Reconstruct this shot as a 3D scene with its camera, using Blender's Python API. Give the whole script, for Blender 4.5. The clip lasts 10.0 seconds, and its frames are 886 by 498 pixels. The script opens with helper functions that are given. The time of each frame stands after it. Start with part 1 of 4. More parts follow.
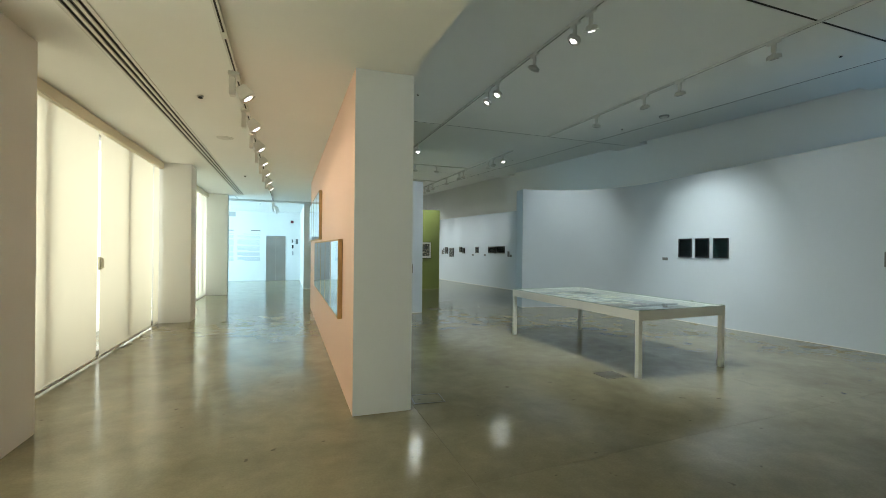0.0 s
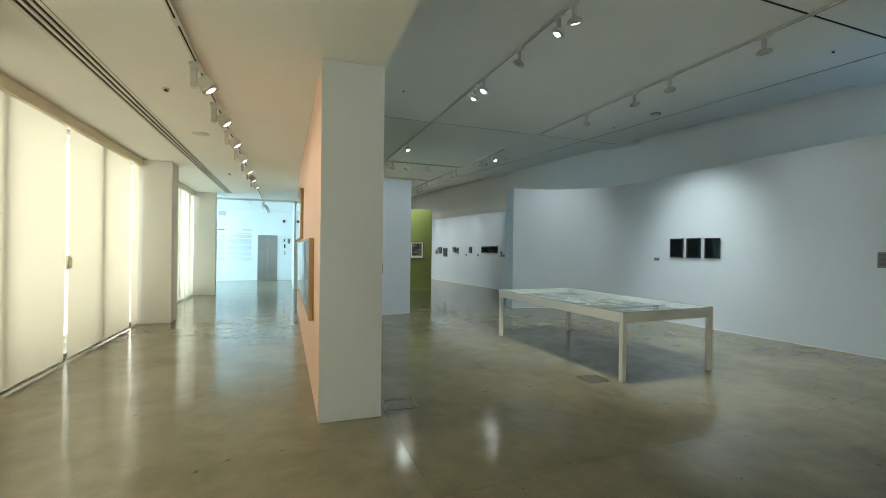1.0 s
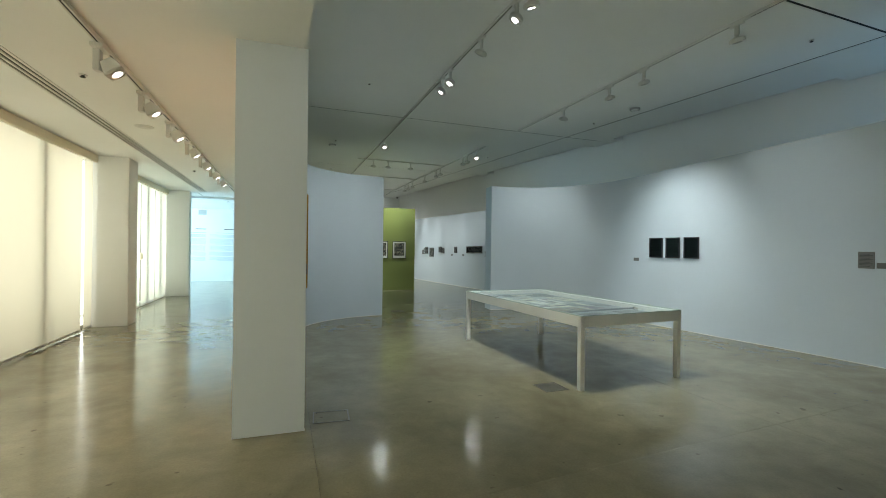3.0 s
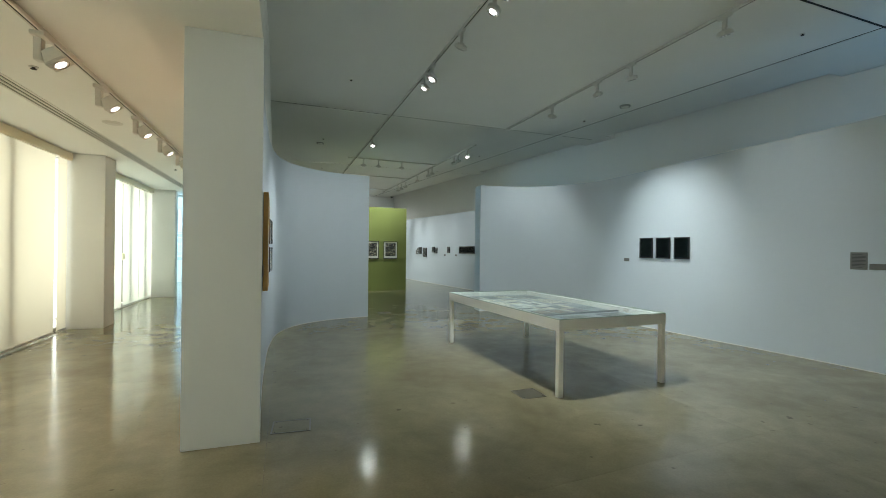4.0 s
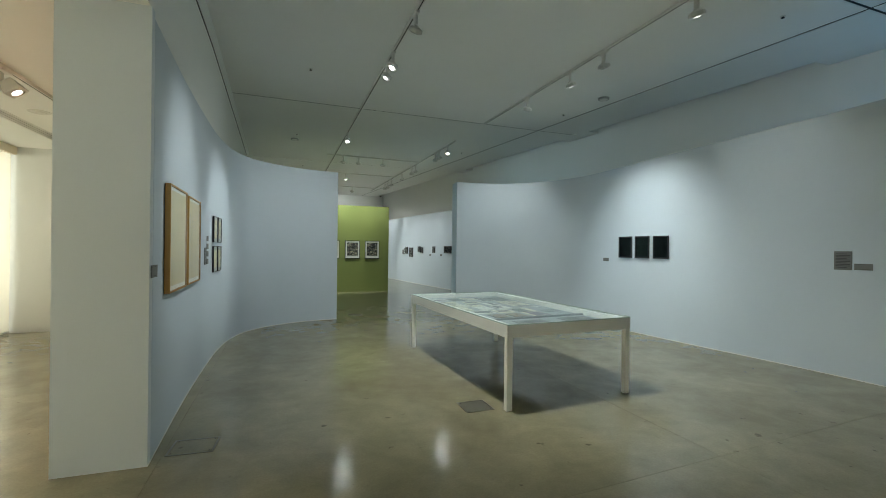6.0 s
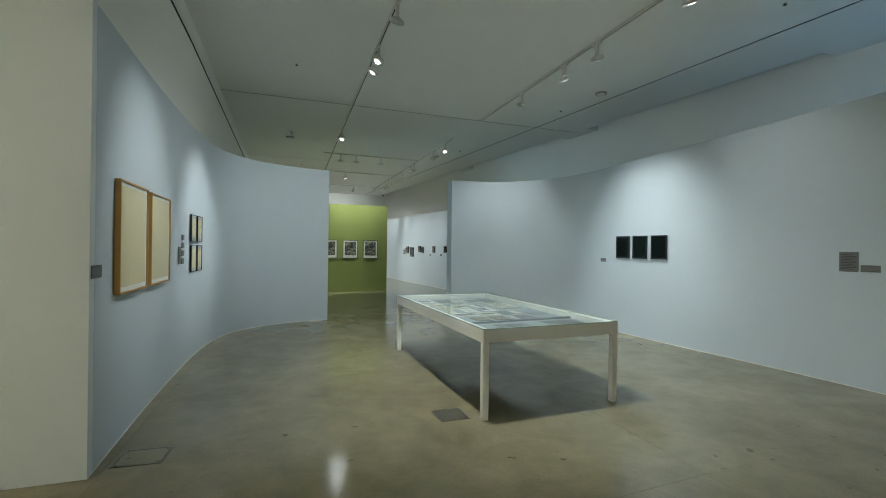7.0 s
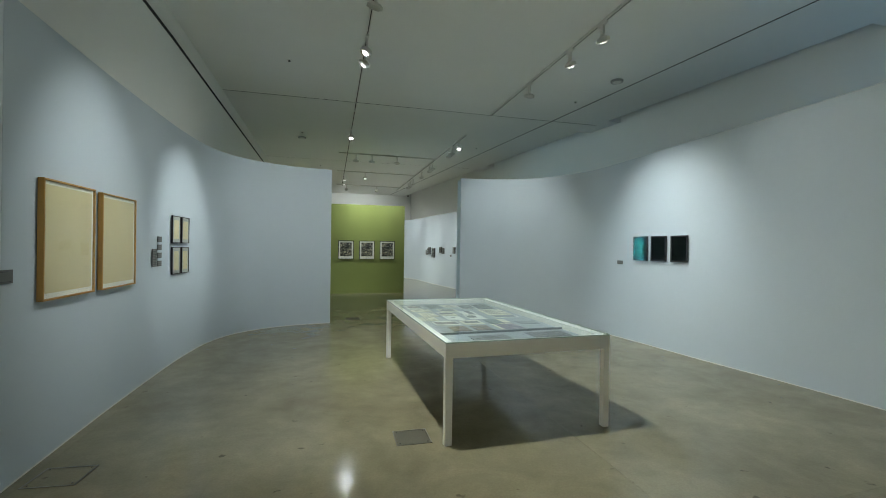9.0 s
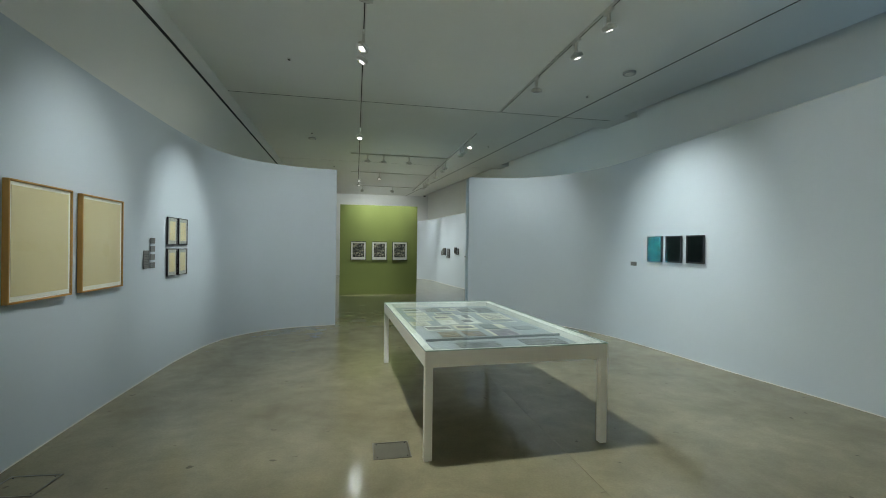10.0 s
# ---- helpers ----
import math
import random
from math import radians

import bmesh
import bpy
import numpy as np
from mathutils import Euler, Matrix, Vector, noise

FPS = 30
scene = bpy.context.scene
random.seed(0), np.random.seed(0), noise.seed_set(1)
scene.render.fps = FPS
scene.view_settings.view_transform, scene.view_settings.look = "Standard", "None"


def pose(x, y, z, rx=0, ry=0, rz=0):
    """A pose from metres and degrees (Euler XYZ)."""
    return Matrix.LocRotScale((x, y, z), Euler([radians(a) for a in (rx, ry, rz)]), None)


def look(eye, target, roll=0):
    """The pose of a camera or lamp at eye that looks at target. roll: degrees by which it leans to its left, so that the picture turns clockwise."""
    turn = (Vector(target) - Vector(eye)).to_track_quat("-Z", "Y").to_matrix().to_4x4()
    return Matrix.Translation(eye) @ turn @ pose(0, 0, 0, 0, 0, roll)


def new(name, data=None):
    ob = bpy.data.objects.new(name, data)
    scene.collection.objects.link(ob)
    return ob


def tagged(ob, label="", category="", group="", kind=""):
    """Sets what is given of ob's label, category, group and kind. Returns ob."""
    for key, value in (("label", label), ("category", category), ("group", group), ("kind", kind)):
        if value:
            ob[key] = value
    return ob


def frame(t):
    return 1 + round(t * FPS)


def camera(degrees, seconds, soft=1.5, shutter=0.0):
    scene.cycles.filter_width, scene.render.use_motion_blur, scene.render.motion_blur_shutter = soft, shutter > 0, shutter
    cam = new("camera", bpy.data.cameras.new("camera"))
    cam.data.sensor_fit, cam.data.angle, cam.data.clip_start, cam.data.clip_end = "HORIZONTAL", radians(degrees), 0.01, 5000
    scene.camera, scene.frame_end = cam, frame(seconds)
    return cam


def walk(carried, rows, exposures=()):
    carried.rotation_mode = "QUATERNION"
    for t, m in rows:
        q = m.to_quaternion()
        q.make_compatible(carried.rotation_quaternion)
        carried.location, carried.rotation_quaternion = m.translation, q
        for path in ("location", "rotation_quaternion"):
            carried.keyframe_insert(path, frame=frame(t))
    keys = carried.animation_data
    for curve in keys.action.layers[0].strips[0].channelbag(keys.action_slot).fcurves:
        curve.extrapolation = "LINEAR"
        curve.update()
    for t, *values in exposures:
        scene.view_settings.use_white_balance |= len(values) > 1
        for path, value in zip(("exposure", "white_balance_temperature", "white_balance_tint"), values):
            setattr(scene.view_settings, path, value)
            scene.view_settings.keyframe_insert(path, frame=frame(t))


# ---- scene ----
cam = camera(91.2, 10.0, soft=0.75)
PATH = [
    (0, (0.0, 0.057, 1.505), (0.678, 1.938, 1.501), 0.6),
    (0.5, (0.134, 0.112, 1.5), (0.816, 1.992, 1.498), 0.7),
    (1, (0.286, 0.136, 1.501), (0.969, 2.016, 1.497), 0.7),
    (1.5, (0.43, 0.175, 1.507), (1.117, 2.053, 1.502), 0.7),
    (2, (0.595, 0.206, 1.504), (1.283, 2.084, 1.5), 0.7),
    (2.5, (0.764, 0.224, 1.494), (1.451, 2.102, 1.491), 0.7),
    (4, (1.257, 0.336, 1.506), (1.946, 2.214, 1.503), 0.7),
    (4.5, (1.423, 0.393, 1.501), (2.112, 2.271, 1.497), 0.7),
    (5, (1.581, 0.44, 1.494), (2.271, 2.317, 1.492), 0.7),
    (5.5, (1.759, 0.467, 1.505), (2.45, 2.344, 1.5), 0.7),
    (6, (1.948, 0.517, 1.494), (2.636, 2.395, 1.492), 0.7),
    (7.5, (2.497, 0.668, 1.502), (3.116, 2.57, 1.497), 0.8),
    (8, (2.676, 0.727, 1.508), (3.254, 2.641, 1.504), 0.7),
    (8.5, (2.857, 0.777, 1.516), (3.392, 2.704, 1.512), 0.7),
    (9, (3.038, 0.834, 1.527), (3.528, 2.773, 1.522), 0.8),
    (9.5, (3.217, 0.901, 1.527), (3.661, 2.851, 1.522), 0.7),
    (10, (3.398, 0.977, 1.538), (3.786, 2.939, 1.534), 0.7),
]
walk(cam, [(t, look(eye, target, roll)) for t, eye, target, roll in PATH])

# ---- light ----
def lamp(name, kind, m, energy, colour, **extra):
    data = bpy.data.lights.new(name, kind)
    data.energy, data.color = energy, colour
    if kind == "SPOT":
        data.spot_size, data.spot_blend, data.shadow_soft_size = extra["cone"], extra.get("blend", 1.0), extra.get("soft", 0.014)
    if kind == "AREA":
        data.shape, data.size, data.size_y = "RECTANGLE", extra["sx"], extra["sy"]
    ob = new(name, data)
    ob.matrix_world = m
    return ob


world = bpy.data.worlds.new("sky")
scene.world = world
world.use_nodes = True
wn = world.node_tree
sky = wn.nodes.new("ShaderNodeTexSky")
sky.sky_type, sky.sun_disc, sky.sun_elevation, sky.sun_rotation = "NISHITA", False, radians(40), radians(200)
wn.links.new(sky.outputs[0], wn.nodes["Background"].inputs["Color"])
wn.nodes["Background"].inputs["Strength"].default_value = 0.08

DAY = (1.0, 0.955, 0.87)
COOL = (0.47, 0.78, 1.0)
# daylight standing outside the glazed west side, one lamp to each bay, and the lobby's own window
lamp("daylight", "AREA", look((-2.95, 7.1, 1.95), (0, 7.1, 1.75)), 66, DAY, sx=5.6, sy=2.7)
lamp("daylight", "AREA", look((-2.95, 12.6, 1.6), (0, 12.6, 1.6)), 145, (0.95, 0.97, 0.9), sx=5.0, sy=3.3)
# unseen south bay, set far stronger to lift the near corridor and column
lamp("daylight", "AREA", look((-2.95, 0.6, 1.6), (0, 0.6, 1.6)), 230, DAY, sx=7.0, sy=3.3)
lamp("lobby_daylight", "AREA", look((-4.74, 18.1, 1.6), (0, 18.3, 1.5)), 390, COOL, sx=4.0, sy=2.8)


# light of an unseen window, assumed from the hall ceiling's blue cast
lamp("east_daylight", "AREA", look((10.52, 1.1, 1.65), (0, -0.3, 1.65)), 75, (0.32, 0.66, 1.0), sx=5.6, sy=2.1)


# ---- materials ----
def base_material(name):
    m = bpy.data.materials.new(name)
    m.use_nodes = True
    return m, m.node_tree, m.node_tree.nodes["Principled BSDF"]


def mottled(name, a, b, rough=0.6, scale=3.0, fine=120.0, bump=0.05, metal=0.0, rough_var=0.08, spec=0.5, coat=0.0):
    """Two colours mixed by large and fine noise, with a little relief."""
    m, nt, p = base_material(name)
    geo = nt.nodes.new("ShaderNodeNewGeometry")
    big = nt.nodes.new("ShaderNodeTexNoise")
    big.inputs["Scale"].default_value, big.inputs["Detail"].default_value = scale, 6
    small = nt.nodes.new("ShaderNodeTexNoise")
    small.inputs["Scale"].default_value, small.inputs["Detail"].default_value = fine, 3
    nt.links.new(geo.outputs["Position"], big.inputs["Vector"])
    nt.links.new(geo.outputs["Position"], small.inputs["Vector"])
    add = nt.nodes.new("ShaderNodeMath")
    add.operation = "MULTIPLY_ADD"
    nt.links.new(small.outputs["Fac"], add.inputs[0])
    add.inputs[1].default_value = 0.35
    nt.links.new(big.outputs["Fac"], add.inputs[2])
    ramp = nt.nodes.new("ShaderNodeMapRange")
    ramp.inputs[1].default_value, ramp.inputs[2].default_value = 0.4, 0.95
    nt.links.new(add.outputs[0], ramp.inputs[0])
    mix = nt.nodes.new("ShaderNodeMix")
    mix.data_type = "RGBA"
    mix.inputs["A"].default_value, mix.inputs["B"].default_value = (*a, 1), (*b, 1)
    nt.links.new(ramp.outputs[0], mix.inputs["Factor"])
    nt.links.new(mix.outputs["Result"], p.inputs["Base Color"])
    rr = nt.nodes.new("ShaderNodeMapRange")
    rr.inputs[1].default_value, rr.inputs[2].default_value = 0.3, 0.7
    rr.inputs[3].default_value, rr.inputs[4].default_value = max(0.02, rough - rough_var), min(1, rough + rough_var)
    nt.links.new(big.outputs["Fac"], rr.inputs[0])
    nt.links.new(rr.outputs[0], p.inputs["Roughness"])
    p.inputs["Metallic"].default_value = metal
    p.inputs["Specular IOR Level"].default_value = spec
    p.inputs["Coat Weight"].default_value = coat
    if bump:
        bp = nt.nodes.new("ShaderNodeBump")
        bp.inputs["Strength"].default_value, bp.inputs["Distance"].default_value = bump, 0.004
        nt.links.new(small.outputs["Fac"], bp.inputs["Height"])
        nt.links.new(bp.outputs[0], p.inputs["Normal"])
    return m


def glow(name, colour, strength):
    m, nt, p = base_material(name)
    p.inputs["Base Color"].default_value = (0.8, 0.8, 0.8, 1)
    p.inputs["Emission Color"].default_value = (*colour, 1)
    p.inputs["Emission Strength"].default_value = strength
    return m


def clear_glass(name, tint=(1, 1, 1), rough=0.0, shine_share=1.0, sheen=(1, 1, 1)):
    """Thin clear glass: see-through, with a mirror share that grows at a slant."""
    m, nt, p = base_material(name)
    out = nt.nodes["Material Output"]
    see = nt.nodes.new("ShaderNodeBsdfTransparent")
    see.inputs[0].default_value = (*tint, 1)
    shine = nt.nodes.new("ShaderNodeBsdfGlossy")
    shine.inputs["Roughness"].default_value = rough
    shine.inputs[0].default_value = (*sheen, 1)
    lw = nt.nodes.new("ShaderNodeLayerWeight")
    lw.inputs[0].default_value = 0.5
    power = nt.nodes.new("ShaderNodeMath")
    power.operation = "POWER"
    nt.links.new(lw.outputs["Facing"], power.inputs[0])
    power.inputs[1].default_value = 5.0
    share = nt.nodes.new("ShaderNodeMath")
    share.operation = "MULTIPLY_ADD"
    nt.links.new(power.outputs[0], share.inputs[0])
    share.inputs[1].default_value, share.inputs[2].default_value = 0.96 * shine_share, 0.04 * shine_share
    mx = nt.nodes.new("ShaderNodeMixShader")
    nt.links.new(share.outputs[0], mx.inputs[0])
    nt.links.new(see.outputs[0], mx.inputs[1])
    nt.links.new(shine.outputs[0], mx.inputs[2])
    nt.links.new(mx.outputs[0], out.inputs["Surface"])
    return m


def fabric(name, colour):
    """Woven roller-blind cloth that lets daylight through."""
    m, nt, p = base_material(name)
    out = nt.nodes["Material Output"]
    geo = nt.nodes.new("ShaderNodeNewGeometry")
    n1 = nt.nodes.new("ShaderNodeTexNoise")
    n1.inputs["Scale"].default_value, n1.inputs["Detail"].default_value = 1.4, 4
    mp = nt.nodes.new("ShaderNodeMapping")
    mp.inputs["Scale"].default_value = (1, 1, 0.25)
    nt.links.new(geo.outputs["Position"], mp.inputs[0])
    nt.links.new(mp.outputs[0], n1.inputs["Vector"])
    weave = nt.nodes.new("ShaderNodeTexNoise")
    weave.inputs["Scale"].default_value = 400
    nt.links.new(geo.outputs["Position"], weave.inputs["Vector"])
    mix = nt.nodes.new("ShaderNodeMix")
    mix.data_type = "RGBA"
    mix.inputs["A"].default_value = (*[c * 0.9 for c in colour], 1)
    mix.inputs["B"].default_value = (*colour, 1)
    nt.links.new(n1.outputs["Fac"], mix.inputs["Factor"])
    tl = nt.nodes.new("ShaderNodeBsdfTranslucent")
    df = nt.nodes.new("ShaderNodeBsdfDiffuse")
    nt.links.new(mix.outputs["Result"], tl.inputs[0])
    nt.links.new(mix.outputs["Result"], df.inputs[0])
    bp = nt.nodes.new("ShaderNodeBump")
    bp.inputs["Strength"].default_value, bp.inputs["Distance"].default_value = 0.1, 0.001
    nt.links.new(weave.outputs["Fac"], bp.inputs["Height"])
    nt.links.new(bp.outputs[0], df.inputs["Normal"])
    mx = nt.nodes.new("ShaderNodeMixShader")
    mx.inputs[0].default_value = 0.4
    nt.links.new(tl.outputs[0], mx.inputs[1])
    nt.links.new(df.outputs[0], mx.inputs[2])
    nt.links.new(mx.outputs[0], out.inputs["Surface"])
    return m


def concrete_floor():
    """Ground and sealed concrete: cloudy, glossy, with scuffs and small dark stains."""
    m, nt, p = base_material("sealed_concrete")
    geo = nt.nodes.new("ShaderNodeNewGeometry")
    info = nt.nodes.new("ShaderNodeObjectInfo")
    L = nt.links.new

    def noise_at(scale, detail, rough=0.55, distort=0.0):
        n = nt.nodes.new("ShaderNodeTexNoise")
        n.inputs["Scale"].default_value, n.inputs["Detail"].default_value = scale, detail
        n.inputs["Roughness"].default_value, n.inputs["Distortion"].default_value = rough, distort
        L(geo.outputs["Position"], n.inputs["Vector"])
        return n

    clouds, blot, grain, speck = noise_at(0.7, 8, 0.6, 0.6), noise_at(3.2, 8, 0.65, 0.3), noise_at(60, 4), noise_at(9, 2, 0.5)
    c1 = nt.nodes.new("ShaderNodeValToRGB")
    c1.color_ramp.elements[0].position, c1.color_ramp.elements[1].position = 0.3, 0.72
    c1.color_ramp.elements[0].color = (0.208, 0.186, 0.113, 1)
    c1.color_ramp.elements[1].color = (0.318, 0.288, 0.183, 1)
    L(clouds.outputs["Fac"], c1.inputs[0])
    c2 = nt.nodes.new("ShaderNodeMapRange")
    c2.inputs[1].default_value, c2.inputs[2].default_value, c2.inputs[3].default_value, c2.inputs[4].default_value = 0.3, 0.7, 0.84, 1.12
    L(blot.outputs["Fac"], c2.inputs[0])
    c3 = nt.nodes.new("ShaderNodeMapRange")
    c3.inputs[1].default_value, c3.inputs[2].default_value, c3.inputs[3].default_value, c3.inputs[4].default_value = 0.3, 0.7, 0.94, 1.06
    L(grain.outputs["Fac"], c3.inputs[0])
    c4 = nt.nodes.new("ShaderNodeMapRange")
    c4.inputs[1].default_value, c4.inputs[2].default_value, c4.inputs[3].default_value, c4.inputs[4].default_value = 0.71, 0.76, 1.0, 0.55
    L(speck.outputs["Fac"], c4.inputs[0])
    tone = nt.nodes.new("ShaderNodeMapRange")
    tone.inputs[3].default_value, tone.inputs[4].default_value = 0.95, 1.05
    L(info.outputs["Random"], tone.inputs[0])
    val = c2.outputs[0]
    for other in (c3, c4, tone):
        mu = nt.nodes.new("ShaderNodeMath")
        mu.operation = "MULTIPLY"
        L(val, mu.inputs[0])
        L(other.outputs[0], mu.inputs[1])
        val = mu.outputs[0]
    mix = nt.nodes.new("ShaderNodeVectorMath")
    mix.operation = "SCALE"
    L(c1.outputs[0], mix.inputs[0])
    L(val, mix.inputs["Scale"])
    L(mix.outputs[0], p.inputs["Base Color"])
    r = nt.nodes.new("ShaderNodeMapRange")
    r.inputs[1].default_value, r.inputs[2].default_value, r.inputs[3].default_value, r.inputs[4].default_value = 0.3, 0.75, 0.09, 0.21
    L(blot.outputs["Fac"], r.inputs[0])
    L(r.outputs[0], p.inputs["Roughness"])
    p.inputs["Specular IOR Level"].default_value = 0.5
    wave = noise_at(2.2, 3)
    bp = nt.nodes.new("ShaderNodeBump")
    bp.inputs["Strength"].default_value, bp.inputs["Distance"].default_value = 0.05, 0.006
    L(wave.outputs["Fac"], bp.inputs["Height"])
    bp2 = nt.nodes.new("ShaderNodeBump")
    bp2.inputs["Strength"].default_value, bp2.inputs["Distance"].default_value = 0.08, 0.001
    L(grain.outputs["Fac"], bp2.inputs["Height"])
    L(bp.outputs[0], bp2.inputs["Normal"])
    scuff = noise_at(16, 5, 0.7, 1.2)
    bp3 = nt.nodes.new("ShaderNodeBump")
    bp3.inputs["Strength"].default_value, bp3.inputs["Distance"].default_value = 0.06, 0.003
    L(scuff.outputs["Fac"], bp3.inputs["Height"])
    L(bp2.outputs[0], bp3.inputs["Normal"])
    L(bp3.outputs[0], p.inputs["Normal"])
    return m


def wood(name, a, b):
    m, nt, p = base_material(name)
    tc = nt.nodes.new("ShaderNodeTexCoord")
    mp = nt.nodes.new("ShaderNodeMapping")
    mp.inputs["Scale"].default_value = (60, 60, 5)
    nt.links.new(tc.outputs["Object"], mp.inputs[0])
    n = nt.nodes.new("ShaderNodeTexNoise")
    n.inputs["Scale"].default_value, n.inputs["Detail"].default_value, n.inputs["Distortion"].default_value = 1.0, 6, 0.8
    nt.links.new(mp.outputs[0], n.inputs["Vector"])
    mix = nt.nodes.new("ShaderNodeMix")
    mix.data_type = "RGBA"
    mix.inputs["A"].default_value, mix.inputs["B"].default_value = (*a, 1), (*b, 1)
    nt.links.new(n.outputs["Fac"], mix.inputs["Factor"])
    nt.links.new(mix.outputs["Result"], p.inputs["Base Color"])
    p.inputs["Roughness"].default_value = 0.45
    bp = nt.nodes.new("ShaderNodeBump")
    bp.inputs["Strength"].default_value, bp.inputs["Distance"].default_value = 0.15, 0.001
    nt.links.new(n.outputs["Fac"], bp.inputs["Height"])
    nt.links.new(bp.outputs[0], p.inputs["Normal"])
    return m


def picture(name, dark, mid, light, scale=9.0, seed=0.0, bias=0.0):
    """A printed picture with no readable content: soft shapes in three tones."""
    m, nt, p = base_material(name)
    tc = nt.nodes.new("ShaderNodeTexCoord")
    mp = nt.nodes.new("ShaderNodeMapping")
    mp.inputs["Location"].default_value = (seed, seed * 1.7, seed * 0.6)
    nt.links.new(tc.outputs["Object"], mp.inputs[0])
    n = nt.nodes.new("ShaderNodeTexNoise")
    n.inputs["Scale"].default_value, n.inputs["Detail"].default_value, n.inputs["Roughness"].default_value = scale, 7, 0.62
    nt.links.new(mp.outputs[0], n.inputs["Vector"])
    cr = nt.nodes.new("ShaderNodeValToRGB")
    e = cr.color_ramp.elements
    e[0].position, e[0].color = 0.42 + bias, (*dark, 1)
    e[1].position, e[1].color = 0.74 + bias, (*light, 1)
    k = e.new(0.58 + bias)
    k.color = (*mid, 1)
    nt.links.new(n.outputs["Fac"], cr.inputs[0])
    nt.links.new(cr.outputs[0], p.inputs["Base Color"])
    p.inputs["Roughness"].default_value = 0.5
    return m


M_FLOOR = concrete_floor()
M_JOINT = mottled("joint_filler", (0.13, 0.12, 0.085), (0.18, 0.165, 0.12), 0.7)
M_WHITE = mottled("white_ceiling_paint", (0.83, 0.84, 0.81), (0.87, 0.88, 0.85), 0.7, 0.8, 90, 0.06)
M_WALL = mottled("white_wall_paint", (0.72, 0.73, 0.71), (0.78, 0.79, 0.77), 0.6, 0.8, 90, 0.06)
M_COLUMN = mottled("grey_white_paint", (0.66, 0.71, 0.75), (0.71, 0.76, 0.80), 0.6, 0.8, 140, 0.07)
M_BLUE = mottled("pale_blue_paint", (0.50, 0.568, 0.628), (0.545, 0.613, 0.673), 0.55, 0.7, 140, 0.07)
M_PINK = mottled("salmon_pink_paint", (0.75, 0.51, 0.41), (0.79, 0.55, 0.445), 0.55, 0.7, 140, 0.07)
M_GREEN = mottled("olive_green_paint", (0.225, 0.265, 0.075), (0.255, 0.30, 0.09), 0.5, 0.8, 140, 0.06)
M_DARK = mottled("near_black", (0.02, 0.02, 0.02), (0.03, 0.03, 0.03), 0.8)
M_FIX = mottled("white_lacquered_metal", (0.66, 0.66, 0.62), (0.72, 0.72, 0.68), 0.4, 5, 200, 0.02)
M_TABLE = mottled("white_lacquered_wood", (0.80, 0.79, 0.74), (0.84, 0.83, 0.78), 0.4, 2, 160, 0.03)
M_LENS = glow("lit_lens", (1.0, 0.99, 0.95), 5.0)
M_OUTSIDE = glow("bright_hazy_daylight", (1.0, 0.99, 0.94), 1.25)
M_OUTSIDE_COOL = glow("cool_daylight", (0.56, 0.84, 1.0), 1.6)
M_CHROME = mottled("polished_reflector", (0.7, 0.7, 0.7), (0.8, 0.8, 0.8), 0.15, 5, 50, 0, 1.0)
M_BLACK = mottled("black_lacquer", (0.012, 0.012, 0.014), (0.02, 0.02, 0.022), 0.35, 5, 90, 0.02)
M_STEEL = mottled("brushed_steel", (0.40, 0.41, 0.41), (0.47, 0.48, 0.48), 0.34, 2, 150, 0.02, 1.0, 0.03)
M_ALU = mottled("window_aluminium", (0.30, 0.29, 0.26), (0.36, 0.35, 0.31), 0.45, 4, 120, 0.02, 0.5)
M_OAK = wood("oak", (0.40, 0.21, 0.045), (0.54, 0.30, 0.075))
M_OAK_LIGHT = wood("light_oak", (0.40, 0.24, 0.09), (0.52, 0.33, 0.13))
M_BLIND = fabric("cream_blind_cloth", (0.70, 0.655, 0.55))
M_BLIND_COOL = fabric("grey_white_blind_cloth", (0.66, 0.67, 0.62))
M_CASSETTE = mottled("cream_metal", (0.72, 0.68, 0.54), (0.77, 0.73, 0.59), 0.5)
M_GLASS = clear_glass("window_glass", (0.95, 0.98, 0.95))
M_LID = clear_glass("lid_glass", (0.95, 0.99, 0.975), 0.0, 0.45)
M_PICGLASS = clear_glass("picture_glass", (0.98, 0.99, 0.98), 0.0, 0.4)
# the teal of reflected lobby light is put into this glass's mirror colour
M_TEALGLASS = clear_glass("teal_mirror_glass", (0.96, 0.98, 0.98), 0.0, 0.22, (0.16, 0.82, 0.75))
M_SHEEN = clear_glass("polished_acrylic", (0.96, 0.98, 0.98), 0.0, 1.5)
M_LIDEDGE = mottled("green_glass_edge", (0.42, 0.52, 0.47), (0.50, 0.60, 0.55), 0.15)
M_PLATE = mottled("grey_label_board", (0.125, 0.13, 0.128), (0.15, 0.155, 0.15), 0.55)
M_INK = mottled("dark_ink", (0.04, 0.04, 0.045), (0.06, 0.06, 0.065), 0.6)
M_TEXT = mottled("grey_lettering", (0.30, 0.34, 0.37), (0.36, 0.40, 0.43), 0.6)
M_PAPER = mottled("aged_cream_paper", (0.62, 0.53, 0.30), (0.70, 0.61, 0.37), 0.7, 1.6, 60, 0.05)
M_MOUNT = mottled("white_mount_board", (0.82, 0.81, 0.75), (0.86, 0.85, 0.79), 0.7)
M_GREYMOUNT = mottled("grey_mount_board", (0.36, 0.37, 0.35), (0.42, 0.43, 0.41), 0.7)
M_BED = mottled("pale_grey_lining", (0.31, 0.35, 0.385), (0.35, 0.39, 0.425), 0.7)
